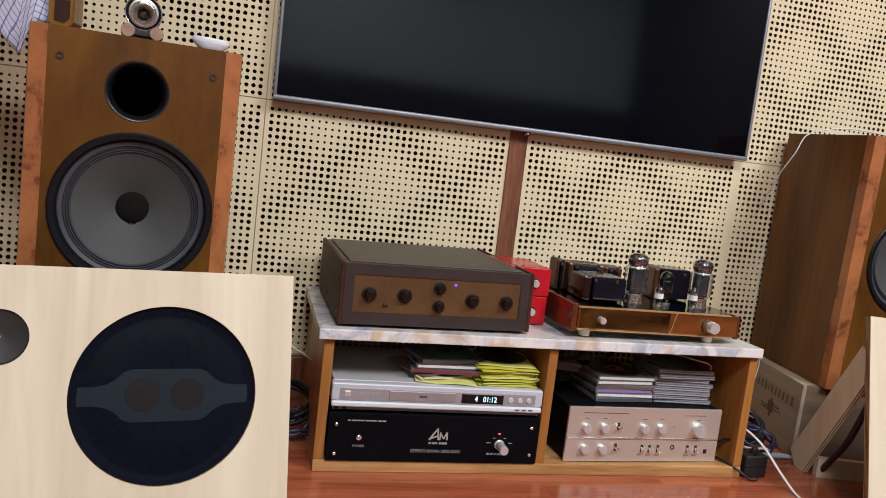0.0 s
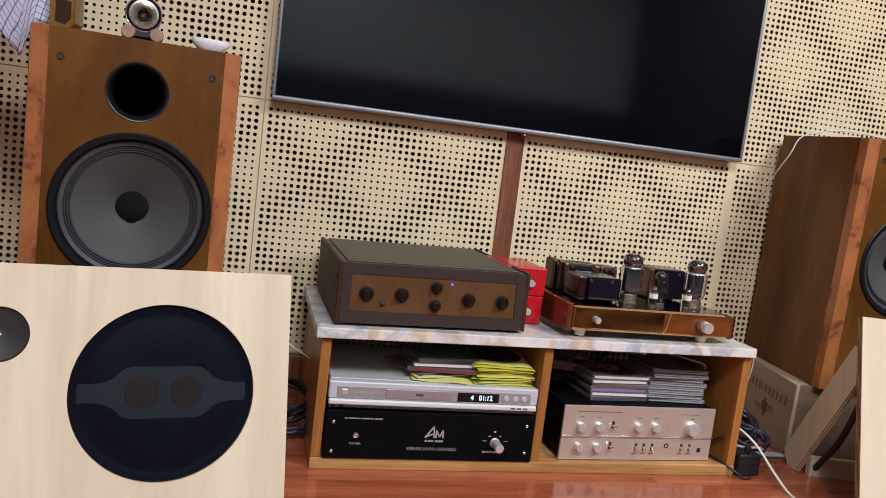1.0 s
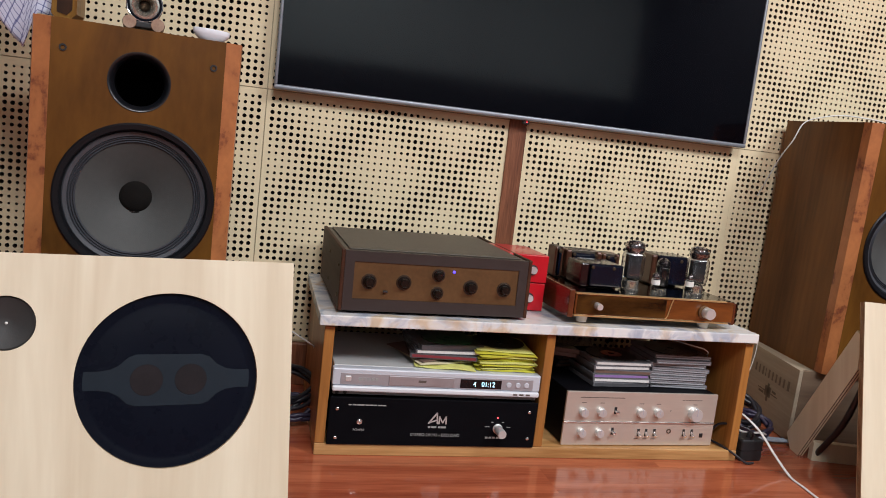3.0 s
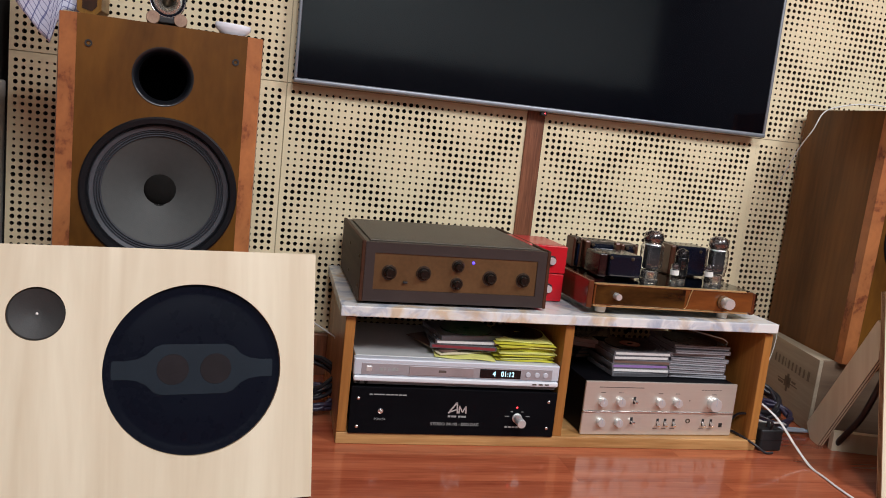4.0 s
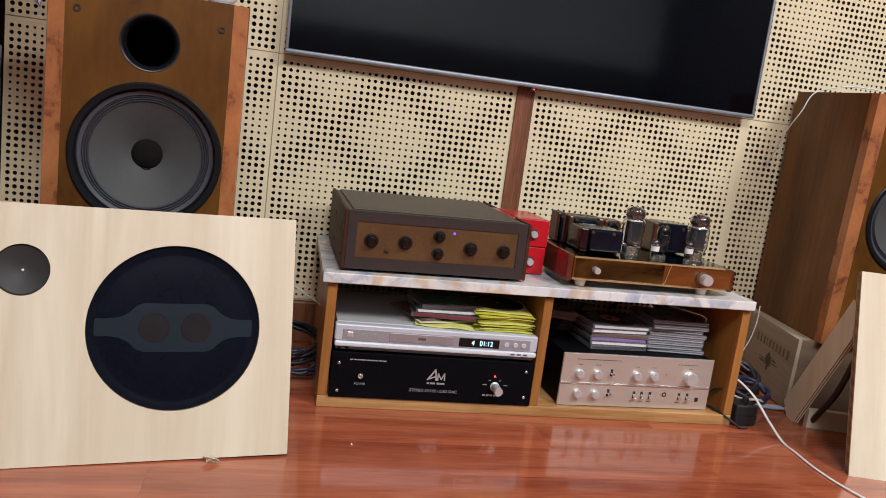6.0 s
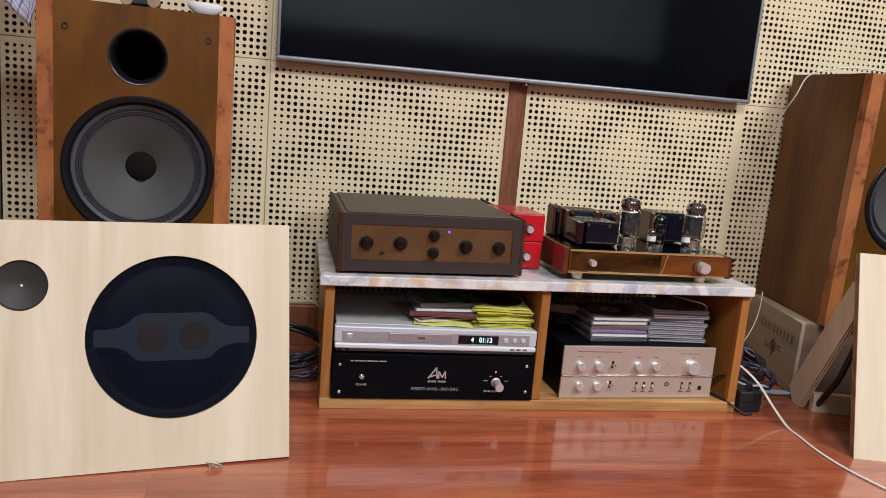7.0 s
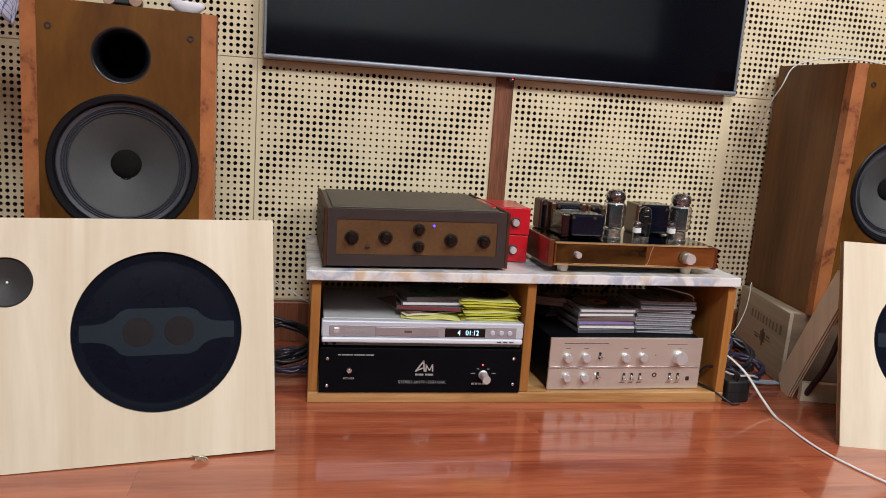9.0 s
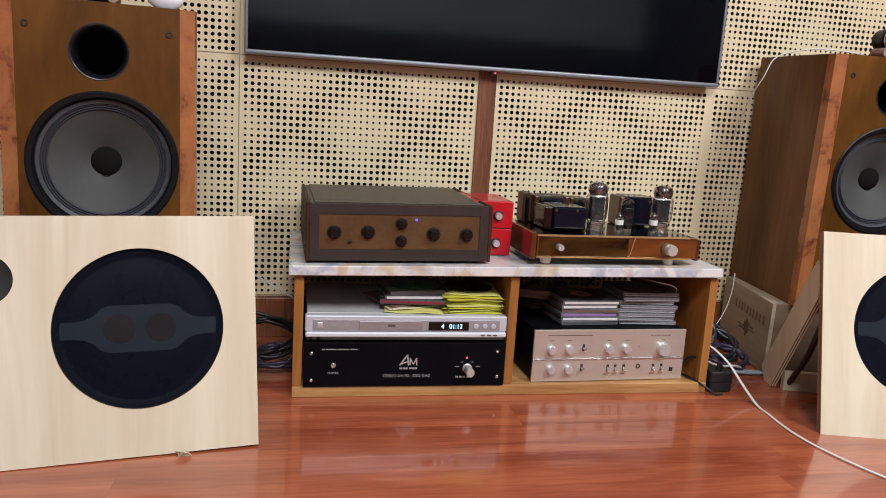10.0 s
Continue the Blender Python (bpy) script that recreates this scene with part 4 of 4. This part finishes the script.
def disc(m, r, rim, middle, label):
    u = thing("disc", label, "disc", m)
    part("platter", lathe([(r, 0), (r, 0.0012), (r * 0.36, 0.0013), (r * 0.12, 0.0013), (r * 0.12, 0)], 56), rim, u, smooth=30)
    part("centre_label", lathe([(r * 0.42, 0.0013), (r * 0.42, 0.0017), (r * 0.13, 0.0017), (r * 0.13, 0.0013)], 40), middle, u)


BLACKDISC = plain("black_disc", (0.016, 0.013, 0.013), 0.24, vary=0.2, spec=0.6)
GREEND = plain("green_disc", (0.025, 0.11, 0.05), 0.25, vary=0.2, coat=0.4)
ORANGED = plain("orange_print", (0.24, 0.07, 0.035), 0.3, vary=0.3, scale=60)
disc(pose(0.672, 0.118, AMP_TOP + 0.0096 * 6 + 0.0003), 0.058, BLACKDISC, ORANGED, "dark disc with orange-brown centre on the cases")
disc(pose(0.824, 0.120, AMP_TOP + 0.0096 * 8 + 0.0003), 0.062, BLACKDISC, BLACKDISC, "black disc lying on a stack of cases")

PLAYER_TOP = 0.1805
YELLOWM = plain("yellow_paper", (0.58, 0.55, 0.05), 0.6, vary=0.15, scale=30)
YGREEN = plain("pale_yellow_paper", (0.66, 0.66, 0.20), 0.6, vary=0.12, scale=30)


def sleeve(m, material, label, w=0.128, d=0.125, h=0.0032, wave=0.0024, seed=0):
    """A limp paper sleeve: a thin sheet that waves and is thicker at its fold."""
    bm = bmesh.new()
    n = 10
    grid = []
    for side in (0, 1):
        rows = []
        for i in range(n + 1):
            row = []
            for j in range(n + 1):
                x, y = -w / 2 + w * i / n, -d / 2 + d * j / n
                lift = wave * (math.sin(9 * x / w + seed * 1.7) + math.cos(7 * y / d + seed * 2.3)) * 0.5 + wave
                edge = 1 - 0.75 * (max(0, abs(2 * i / n - 1) - 0.75) * 4) ** 2
                row.append(bm.verts.new((x, y, lift + (h * edge if side else 0))))
            rows.append(row)
        grid.append(rows)
    for side in (0, 1):
        for i in range(n):
            for j in range(n):
                g = grid[side]
                bm.faces.new((g[i][j], g[i + 1][j], g[i + 1][j + 1], g[i][j + 1]))
    for k in range(n):
        for a, c in (((k, 0), (k + 1, 0)), ((k, n), (k + 1, n)), ((0, k), (0, k + 1)), ((n, k), (n, k + 1))):
            bm.faces.new((grid[0][a[0]][a[1]], grid[0][c[0]][c[1]], grid[1][c[0]][c[1]], grid[1][a[0]][a[1]]))
    return single("paper_sleeve", bm, material, label, "paper sleeve", m, "pile of paper sleeves", smooth=50)


for k in range(11):
    sleeve(pose(0.390 + random.uniform(-0.004, 0.004), 0.085 + random.uniform(-0.005, 0.005), PLAYER_TOP + 0.0039 * k, 0, 0, random.uniform(-7, 8)), (YELLOWM, YGREEN, YELLOWM)[k % 3], "limp yellow paper disc sleeve in a pile", random.uniform(0.122, 0.132), 0.125, 0.0024, 0.0011, k)
disc(pose(0.388, 0.10, PLAYER_TOP + 0.0039 * 11 + 0.001), 0.058, BLACKDISC, BLACKDISC, "black disc lying on the yellow sleeves")
sleeve(pose(0.262, 0.08, PLAYER_TOP, 0, 0, -6), YGREEN, "pale yellow sleeve under the disc cases", seed=11)
sleeve(pose(0.246, 0.105, PLAYER_TOP + 0.0062, 0, 0, 16), CASES["cream"], "cream printed booklet turned askew under the cases", 0.132, 0.14, 0.003, 0.0012, 3)
sleeve(pose(0.240, 0.115, PLAYER_TOP + 0.0112, 0, 0, 24), CASES["brown"], "brown printed booklet turned askew under the cases", 0.132, 0.14, 0.003, 0.0012, 5)
for k, (card, rz) in enumerate((("maroon", -4), ("white", 2), ("smoke", 9))):
    cd_case(pose(0.258 + 0.003 * k, 0.095 + 0.004 * k, PLAYER_TOP + 0.0168 + 0.0096 * k, 0, 0, rz), "smoke", card, "plastic disc case with worn card on the player")
disc(pose(0.272, 0.10, PLAYER_TOP + 0.0168 + 0.0096 * 3 + 0.0003), 0.056, GREEND, GREEND, "dark green disc on the cases")

# ---- crates, cables and clutter ----
CRATE = wood("grey_crate_wood", (0.29, 0.24, 0.175), (0.43, 0.365, 0.27), "y", 12, 0.65)

# darker crate wood: the shade on the end board is put into its colour
CRATE_SHADED = wood("shaded_crate_wood", (0.13, 0.085, 0.055), (0.21, 0.145, 0.095), "x", 12, 0.65)


def crate(m, w, d, h, label, print_on=False):
    u = thing("wooden_crate", label, "crate", m, "crates under the loudspeakers")
    t = 0.010
    part("side_panel", bx(0, t, 0, d, 0, h, 0.001), CRATE, u)
    part("side_panel", bx(w - t, w, 0, d, 0, h, 0.001), CRATE, u)
    part("front_panel", bx(t + 0.0004, w - t - 0.0004, 0.001, t, 0, h - 0.001, 0.001), CRATE_SHADED, u, "end board with its shade put into a darker colour")
    part("back_panel", bx(t + 0.0004, w - t - 0.0004, d - t, d - 0.001, 0, h - 0.001, 0.001), CRATE, u)
    part("lid", bx(t + 0.0004, w - t - 0.0004, t + 0.0004, d - t - 0.0004, h - t, h - 0.0005), CRATE, u)
    if print_on:
        x = 0.030
        for k, (wd, hh) in enumerate(((0.013, 0.018), (0.010, 0.016), (0.010, 0.016), (0.009, 0.016), (0.009, 0.016), (0.010, 0.016), (0.004, 0.016), (0.010, 0.016), (0.009, 0.016), (0.010, 0.016))):
            part("stamp_bar", bx(-0.0004, 0.001, x, x + wd * 0.75, 0.132 - hh * 0.7, 0.132 + hh * 0.7), STAMP, u)
            x += wd * 1.2 + 0.0075
        emblem = bmesh.new()
        for a, c, e, f in ((0.075, 0.175, 0.083, 0.086), (0.110, 0.140, 0.072, 0.100), (0.085, 0.105, 0.090, 0.096), (0.145, 0.170, 0.074, 0.080), (0.120, 0.130, 0.060, 0.108)):
            bx(-0.0004, 0.001, a, c, e, f, bm=emblem)
        part("stamp_emblem", emblem, STAMP, u, "faint stamped emblem")


STAMP = plain("faded_stamp", (0.150, 0.115, 0.08), 0.7, vary=0.2, scale=60)
crate(pose(1.1883, 0.123, 0.0005, 0, 0, -8.5) @ pose(0, 0, 0, 1.7), 0.36, 0.291, 0.1870, "greyish wooden crate with faded stamped print under the loudspeaker", True)
crate(pose(-0.515, -0.03, 0, 0, 0, 8.4), 0.32, 0.30, 0.1518, "greyish wooden crate under the loudspeaker")

CABLE_W = plain("white_cable", (0.72, 0.72, 0.70), 0.4, vary=0.05)
CABLE_B = plain("black_cable", (0.014, 0.013, 0.018), 0.4, vary=0.2)
CABLE_P = plain("purple_cable", (0.026, 0.020, 0.046), 0.4, vary=0.2)
CABLE_G = plain("clear_blue_cable", (0.28, 0.33, 0.40), 0.25, vary=0.15)


def cable(points, r, material, label, smooth=8):
    return single("cable", sweep(points, r, 8, smooth), material, label, "cable", smooth=60)


FLEX = [(0.972, 0.20, 0.16), (0.972, 0.08, 0.115), (0.985, 0.02, 0.098), (1.004, -0.01, 0.075), (1.024, -0.045, 0.035), (1.034, -0.09, 0.006), (1.030, -0.14, 0.0045), (1.023, -0.21, 0.0045), (1.026, -0.28, 0.0045), (1.043, -0.354, 0.0045), (1.068, -0.423, 0.0045), (1.11, -0.52, 0.0045), (1.16, -0.66, 0.0045), (1.25, -0.9, 0.0045)]
bm = sweep([(x - 0.0015, y, z - 0.0022) for x, y, z in FLEX], 0.0014, 8, 8)
sweep([(x + 0.0015, y, z - 0.0018) for x, y, z in FLEX], 0.0014, 8, 8, bm)
single("cable", bm, CABLE_W, "white twin-core cable running out across the floor", "cable", smooth=60)
cable([(1.226, 0.345, 0.198), (1.19, 0.30, 0.222), (1.160, 0.257, 0.231), (1.154, 0.25, 0.19), (1.143, 0.25, 0.14), (1.11, 0.245, 0.088), (1.05, 0.24, 0.05)], 0.0010, CABLE_W, "thin white cable hanging beside the crate")
cable([(1.205, 0.42, 0.60), (1.192, 0.34, 0.70), (1.198, 0.302, 0.755), (1.220, 0.30, 0.802), (1.262, 0.29, 0.822), (1.331, 0.28, 0.834), (1.415, 0.25, 0.828), (1.45, 0.2, 0.8115), (1.50, 0.17, 0.8115)], 0.0017, CABLE_W, "thin white cable arching over the loudspeaker top")
cable([(-0.30, 0.22, 0.30), (-0.16, 0.21, 0.255), (-0.082, 0.20, 0.215), (-0.004, 0.20, 0.168), (0.0, 0.21, 0.16)], 0.0018, CABLE_W, "thin white cable behind the pine board")


def coil(cx, cy, cz, r, turns, thick, material, label, tilt=0.0, seed=0):
    rnd = random.Random(seed)
    pts = []
    for k in range(int(turns * 10)):
        a = 2 * math.pi * k / 10
        q = r * (1 + rnd.uniform(-0.12, 0.12))
        pts.append((cx + q * math.cos(a), cy + q * 0.7 * math.sin(a), max(thick, cz + tilt * math.sin(a) + rnd.uniform(-0.008, 0.008) + 0.004 * k / 10)))
    return cable(pts, thick, material, label, 4)


coil(1.085, 0.20, 0.045, 0.062, 5, 0.0062, CABLE_B, "coil of black power cable on the floor", 0.03, 1)
coil(1.055, 0.23, 0.075, 0.045, 4, 0.0060, CABLE_P, "coil of dark purple cable", 0.04, 2)
coil(1.10, 0.15, 0.030, 0.050, 3, 0.0055, CABLE_P, "loop of dark purple cable on the floor", 0.02, 3)
cable([(1.00, 0.22, 0.03), (1.05, 0.16, 0.012), (1.10, 0.12, 0.012), (1.17, 0.11, 0.010)], 0.0042, CABLE_G, "translucent bluish cable on the floor")
cable([(1.00, 0.19, 0.05), (1.06, 0.14, 0.022), (1.11, 0.105, 0.012), (1.175, 0.10, 0.010)], 0.0042, CABLE_G, "translucent bluish cable on the floor")
cable([(1.01, 0.16, 0.04), (1.05, 0.11, 0.028), (1.09, 0.10, 0.030), (1.12, 0.115, 0.02)], 0.003, CABLE_W, "short white cable end")
coil(-0.07, 0.21, 0.060, 0.075, 5, 0.005, CABLE_B, "coil of black cable behind the pine board", 0.03, 5)
coil(-0.04, 0.17, 0.030, 0.05, 3, 0.005, CABLE_P, "loop of dark cable beside the cabinet", 0.015, 6)
cable([(0.915, 0.05, 0.05), (0.93, 0.035, 0.075), (0.96, 0.00, 0.082), (0.985, -0.01, 0.07), (0.99, 0.005, 0.044)], 0.0028, CABLE_B, "black lead bent round the cabinet edge")
cable([(0.90, 0.10, 0.03), (0.925, 0.03, 0.029), (0.945, -0.006, 0.020), (0.97, -0.02, 0.0045), (0.99, -0.02, 0.0045)], 0.0028, CABLE_B, "black lead over the cabinet's bottom board")
for k, pts in enumerate((((0.52, 0.36, 0.16), (0.54, 0.37, 0.23), (0.60, 0.38, 0.25), (0.68, 0.39, 0.22)), ((0.55, 0.33, 0.17), (0.60, 0.36, 0.24), (0.70, 0.38, 0.25), (0.75, 0.40, 0.18)), ((0.50, 0.34, 0.12), (0.52, 0.33, 0.2), (0.56, 0.35, 0.255), (0.62, 0.39, 0.26)), ((0.88, 0.30, 0.16), (0.90, 0.33, 0.21), (0.86, 0.38, 0.23), (0.80, 0.40, 0.16)))):
    cable(pts, 0.0045, CABLE_B, "black lead behind the units in the bay")
cable([(0.50, 0.38, 0.24), (0.53, 0.34, 0.245), (0.56, 0.33, 0.262), (0.585, 0.35, 0.25)], 0.003, CABLE_W, "white lead behind the units in the bay")
cable([(0.845, 0.16, 0.236), (0.838, 0.12, 0.243), (0.858, 0.085, 0.243), (0.885, 0.075, 0.238), (0.903, 0.09, 0.222), (0.91, 0.16, 0.18)], 0.0014, CABLE_W, "white lead over the disc cases")


SAG = [(0.03, 0.112, 0.256), (0.03, 0.140, 0.186), (0.032, 0.182, 0.112), (0.034, 0.236, 0.050), (0.036, 0.274, 0.010)]
cable([pose(1.084, -0.240, 0.0, 0, 0, -14) @ Vector(q) for q in SAG], 0.007, CABLE_B, "thick black lead sagging behind the wooden prop")


def adapter():
    u = thing("power_adapter", "black plug-in power adapter on the floor", "power adapter", pose(0.965, -0.006, 0, 0, 0, 4))
    part("body", bx(0, 0.060, 0, 0.050, 0, 0.052, 0.005, 3), BLACK, u)
    part("seam", bx(-0.0003, 0.0603, -0.0003, 0.0503, 0.026, 0.0268), GLOSSB, u)
    part("strain_relief", lathe([(0.005, 0), (0.003, 0.014), (0, 0.014)], 14, pose(0.03, 0.02, 0.051)), BLACK, u)


adapter()

# ---- what stands on the loudspeakers ----
HORN = plain("silver_horn", (0.74, 0.73, 0.67), 0.24, 0.9, vary=0.08)
FOOTWOOD = wood("beech_foot", (0.26, 0.16, 0.11), (0.40, 0.27, 0.19), "y", 30, 0.55)


def horn_tweeter(m):
    u = thing("horn_tweeter", "round horn tweeter with silvery throat on wooden rollers", "tweeter", m, "pair of horn tweeters")
    cz = 0.0430
    part("ring", lathe([(0.027, -0.03), (0.0292, -0.026), (0.0292, -0.002), (0.0280, 0.001), (0.0245, 0.001), (0.0236, -0.002), (0.0236, -0.03)], 48, at_front(0, 0.012, cz)), NAVY, u, "dark blue-black ring", 35)
    part("rim", lathe([(0.0293, -0.004), (0.0297, -0.002), (0.0297, 0.0), (0.0286, 0.0014), (0.0278, 0.0010)], 48, at_front(0, 0.012, cz)), CHROME, u, "thin bright outer rim", 40)
    part("horn", lathe([(0.0235, -0.012), (0.0235, 0.0), (0.0205, 0.0005), (0.015, -0.006), (0.011, -0.015), (0.0088, -0.022)], 48, at_front(0, 0.012, cz)), HORN, u, "silvery flared throat", 50)
    part("plug", lathe([(0.0088, -0.026), (0.006, -0.018), (0.002, -0.008), (0, -0.006)], 28, at_front(0, 0.012, cz)), BRONZED, u, "pointed phase plug", 60)
    part("magnet", lathe([(0.025, -0.03), (0.025, -0.055), (0.02, -0.058), (0, -0.058)], 40, at_front(0, 0.012, cz)), BLACK, u, smooth=35)
    for s in (-1, 1):
        part("roller", lathe([(0.0105, -0.045), (0.0112, -0.043), (0.0112, 0.002), (0.0105, 0.004), (0, 0.004)], 28, at_front(s * 0.0225, 0.008, 0.0112)), FOOTWOOD, u, "short round wooden roller", 35)
    part("saddle", bx(-0.016, 0.016, 0.008, 0.05, 0.004, 0.0145, 0.002), BLACK, u)
    return u


LSP = pose(-0.3565, -0.0435, 0.152, 0, 0, 8.4)
tw = horn_tweeter(LSP @ pose(0.001, 0.004, 0.6172))
copy_thing(tw, pose(1.397, 0.078, 0.186, 1.9, 0, -4.5) @ pose(-0.01, 0.01, 0.6172))

bm = lathe([(0.0, 0.0), (0.017, 0.0), (0.0225, 0.003), (0.0275, 0.0075), (0.0305, 0.0115), (0.0312, 0.0125), (0.0312, 0.0190), (0.0304, 0.0200), (0.0, 0.0203)], 40)
bmesh.ops.scale(bm, vec=(1, 0.45, 1), verts=bm.verts)
single("plastic_cap", bm, plain("cool_white_plastic", (0.76, 0.79, 0.86), 0.35, vary=0.04), "small white boat-shaped plastic cap on the loudspeaker top", "plastic cap", LSP @ pose(0.112, 0.022, 0.6172, 0, 2, 0), smooth=40)

stand = thing("wooden_stand", "small golden wooden block with dark hollow on the loudspeaker top", "stand", LSP @ pose(-0.124, 0.045, 0.6172, 0, 0, -12))
part("block", prism([(-0.020, 0.010), (-0.012, 0.002), (0.008, 0.0), (0.020, 0.012), (0.020, 0.12), (-0.020, 0.12)], 0, 0.045), wood("amber_wood", (0.15, 0.062, 0.010), (0.34, 0.175, 0.035), "z", 20, 0.3, coat=0.3), stand, "golden wooden body")
part("hollow", prism([(-0.011, 0.013), (0.005, 0.009), (0.013, 0.018), (0.013, 0.046), (-0.011, 0.050)], -0.0012, 0.002), wood("dark_amber_wood", (0.018, 0.007, 0.003), (0.06, 0.022, 0.008), "z", 20, 0.4), stand, "dark brown inner face")


def cloth_material():
    m, n, k, b = nodes_of("checked_cloth")
    tc = n.new("ShaderNodeTexCoord")
    sep = n.new("ShaderNodeSeparateXYZ")
    k.new(tc.outputs["UV"], sep.inputs[0])
    outs = []
    for axis in (0, 1):
        w = n.new("ShaderNodeMath")
        w.operation = "FRACT"
        f = n.new("ShaderNodeMath")
        f.operation = "MULTIPLY"
        f.inputs[1].default_value = 24
        k.new(sep.outputs[axis], f.inputs[0])
        k.new(f.outputs[0], w.inputs[0])
        g = n.new("ShaderNodeMath")
        g.operation = "LESS_THAN"
        g.inputs[1].default_value = 0.16
        k.new(w.outputs[0], g.inputs[0])
        outs.append(g)
    mx = n.new("ShaderNodeMath")
    mx.operation = "ADD"
    k.new(outs[0].outputs[0], mx.inputs[0])
    k.new(outs[1].outputs[0], mx.inputs[1])
    r = ramp(n, [(0.0, (0.60, 0.63, 0.78)), (0.5, (0.20, 0.22, 0.40)), (1.0, (0.07, 0.08, 0.22))])
    h = n.new("ShaderNodeMath")
    h.operation = "MULTIPLY"
    h.inputs[1].default_value = 0.5
    k.new(mx.outputs[0], h.inputs[0])
    k.new(h.outputs[0], r.inputs[0])
    k.new(r.outputs[0], b.inputs["Base Color"])
    b.inputs["Roughness"].default_value = 0.9
    return m


def cloth():
    """A checked cloth heaped on the loudspeaker's outer top corner, its tip hanging down outside. Its unseen top and
    left are extended to shade the wall.
    """
    bm = bmesh.new()
    uv = bm.loops.layers.uv.new("uv")
    n, mm = 60, 34
    grid = []
    for i in range(n + 1):
        row = []
        u = i / n
        x = -0.420 + 0.308 * u
        if x < -0.184:
            low = -0.056 + 1.5 * (-0.184 - x)
        elif x < -0.166:
            low = -0.056 + 3.2 * (x + 0.184)
        else:
            low = 0.004 + 0.25 * (x + 0.166)
        for j in range(mm + 1):
            v = j / mm
            z = 0.36 + (low - 0.36) * v ** 0.8
            y = 0.055 + 0.010 * math.sin(26 * x * 4 + 3 * v) + 0.008 * math.sin(7 * v + 30 * x) - 0.03 * (1 - v) + 0.3 * min(0.07, max(0, -0.19 - x))
            row.append(bm.verts.new((x + 0.006 * math.sin(9 * v + 20 * x) * (1 if x < -0.19 else 0.2), y, z + 0.004 * math.sin(60 * x))))
        grid.append(row)
    for i in range(n):
        for j in range(mm):
            f = bm.faces.new((grid[i][j], grid[i + 1][j], grid[i + 1][j + 1], grid[i][j + 1]))
            for lp, (a, c) in zip(f.loops, ((i, j), (i + 1, j), (i + 1, j + 1), (i, j + 1))):
                lp[uv].uv = (1.27 * a / n + 0.3 * c / mm, 1.4 * (c / mm) ** 0.8 - 0.45 * a / n + 0.5)
    ob = single("checked_cloth", bm, cloth_material(), "blue and white checked cloth draped over the loudspeaker corner", "cloth", LSP @ pose(0, 0, 0.6172), smooth=80)
    mod = ob.modifiers.new("thick", "SOLIDIFY")
    mod.thickness = 0.0012

cloth()

# ---- left end of the panelled wall ----
CURTAIN = plain("dark_curtain", (0.030, 0.018, 0.024), 0.85, vary=0.2, stretch=(1, 1, 0.1), scale=40)
bm = bmesh.new()
cols = []
for i in range(90):
    x = -2.2 + i * (1.43 / 89)
    y = 0.395 + 0.018 * math.sin(i * 0.9) + 0.006 * math.sin(i * 2.3)
    cols.append([bm.verts.new((x, y + 0.006 * math.sin(k * 1.3 + i * 0.4), 2.55 - k * 1.88 / 6)) for k in range(7)])
for a, c in zip(cols, cols[1:]):
    for k in range(6):
        bm.faces.new((a[k], c[k], c[k + 1], a[k + 1]))
ob = single("curtain", bm, CURTAIN, "dark folded curtain beside the panelled wall", "curtain", smooth=60)
ob.modifiers.new("thick", "SOLIDIFY").thickness = 0.003


def grey_locker():
    u = thing("pale_cabinet", "shallow pale grey cabinet against the wall below the curtain", "cabinet", pose(-1.165, 0.392, 0))
    part("body", bx(0, 0.402, 0, 0.060, 0.03, 0.655, 0.004), plain("pale_grey_paint", (0.42, 0.41, 0.39), 0.5), u)
    part("door", bx(0.004, 0.398, -0.014, -0.0004, 0.034, 0.651, 0.003), plain("pale_grey_door", (0.60, 0.59, 0.56), 0.5), u)
    part("plinth", bx(0.01, 0.39, 0.005, 0.055, 0, 0.03), BLACK, u)


grey_locker()

# ---- lamps of the room ----
def ceiling_lamp(x, y):
    u = thing("ceiling_lamp", "round flat white ceiling lamp", "ceiling lamp", pose(x, y, 2.6), "ceiling lamps")
    part("housing", lathe([(0.58, 0), (0.59, -0.02), (0.58, -0.06), (0.57, -0.062), (0.57, -0.055), (0, -0.055)], 40), WHITE, u, smooth=40)


ceiling_lamp(0.12, -2.5)
ceiling_lamp(2.0, -1.95)

# ---- floor planks ----
PW, PL = 0.122, 1.21
mesh = finish("plank", bx(0.0001, PL - 0.0001, 0.0001, PW - 0.0001, -0.004, 0.0), FLOORM)
rnd = random.Random(4)
for j in range(34):
    y = -3.70 + j * PW
    x, first = -2.38, rnd.uniform(0.25, PL)
    while x < 2.85:
        long_by = min(first, 2.88 - x)
        ob = new("plank", mesh)
        ob.parent = floor
        ob.matrix_basis = pose(x, y, 0) @ Matrix.Diagonal((long_by / PL, 1, 1, 1))
        x, first = x + long_by, PL
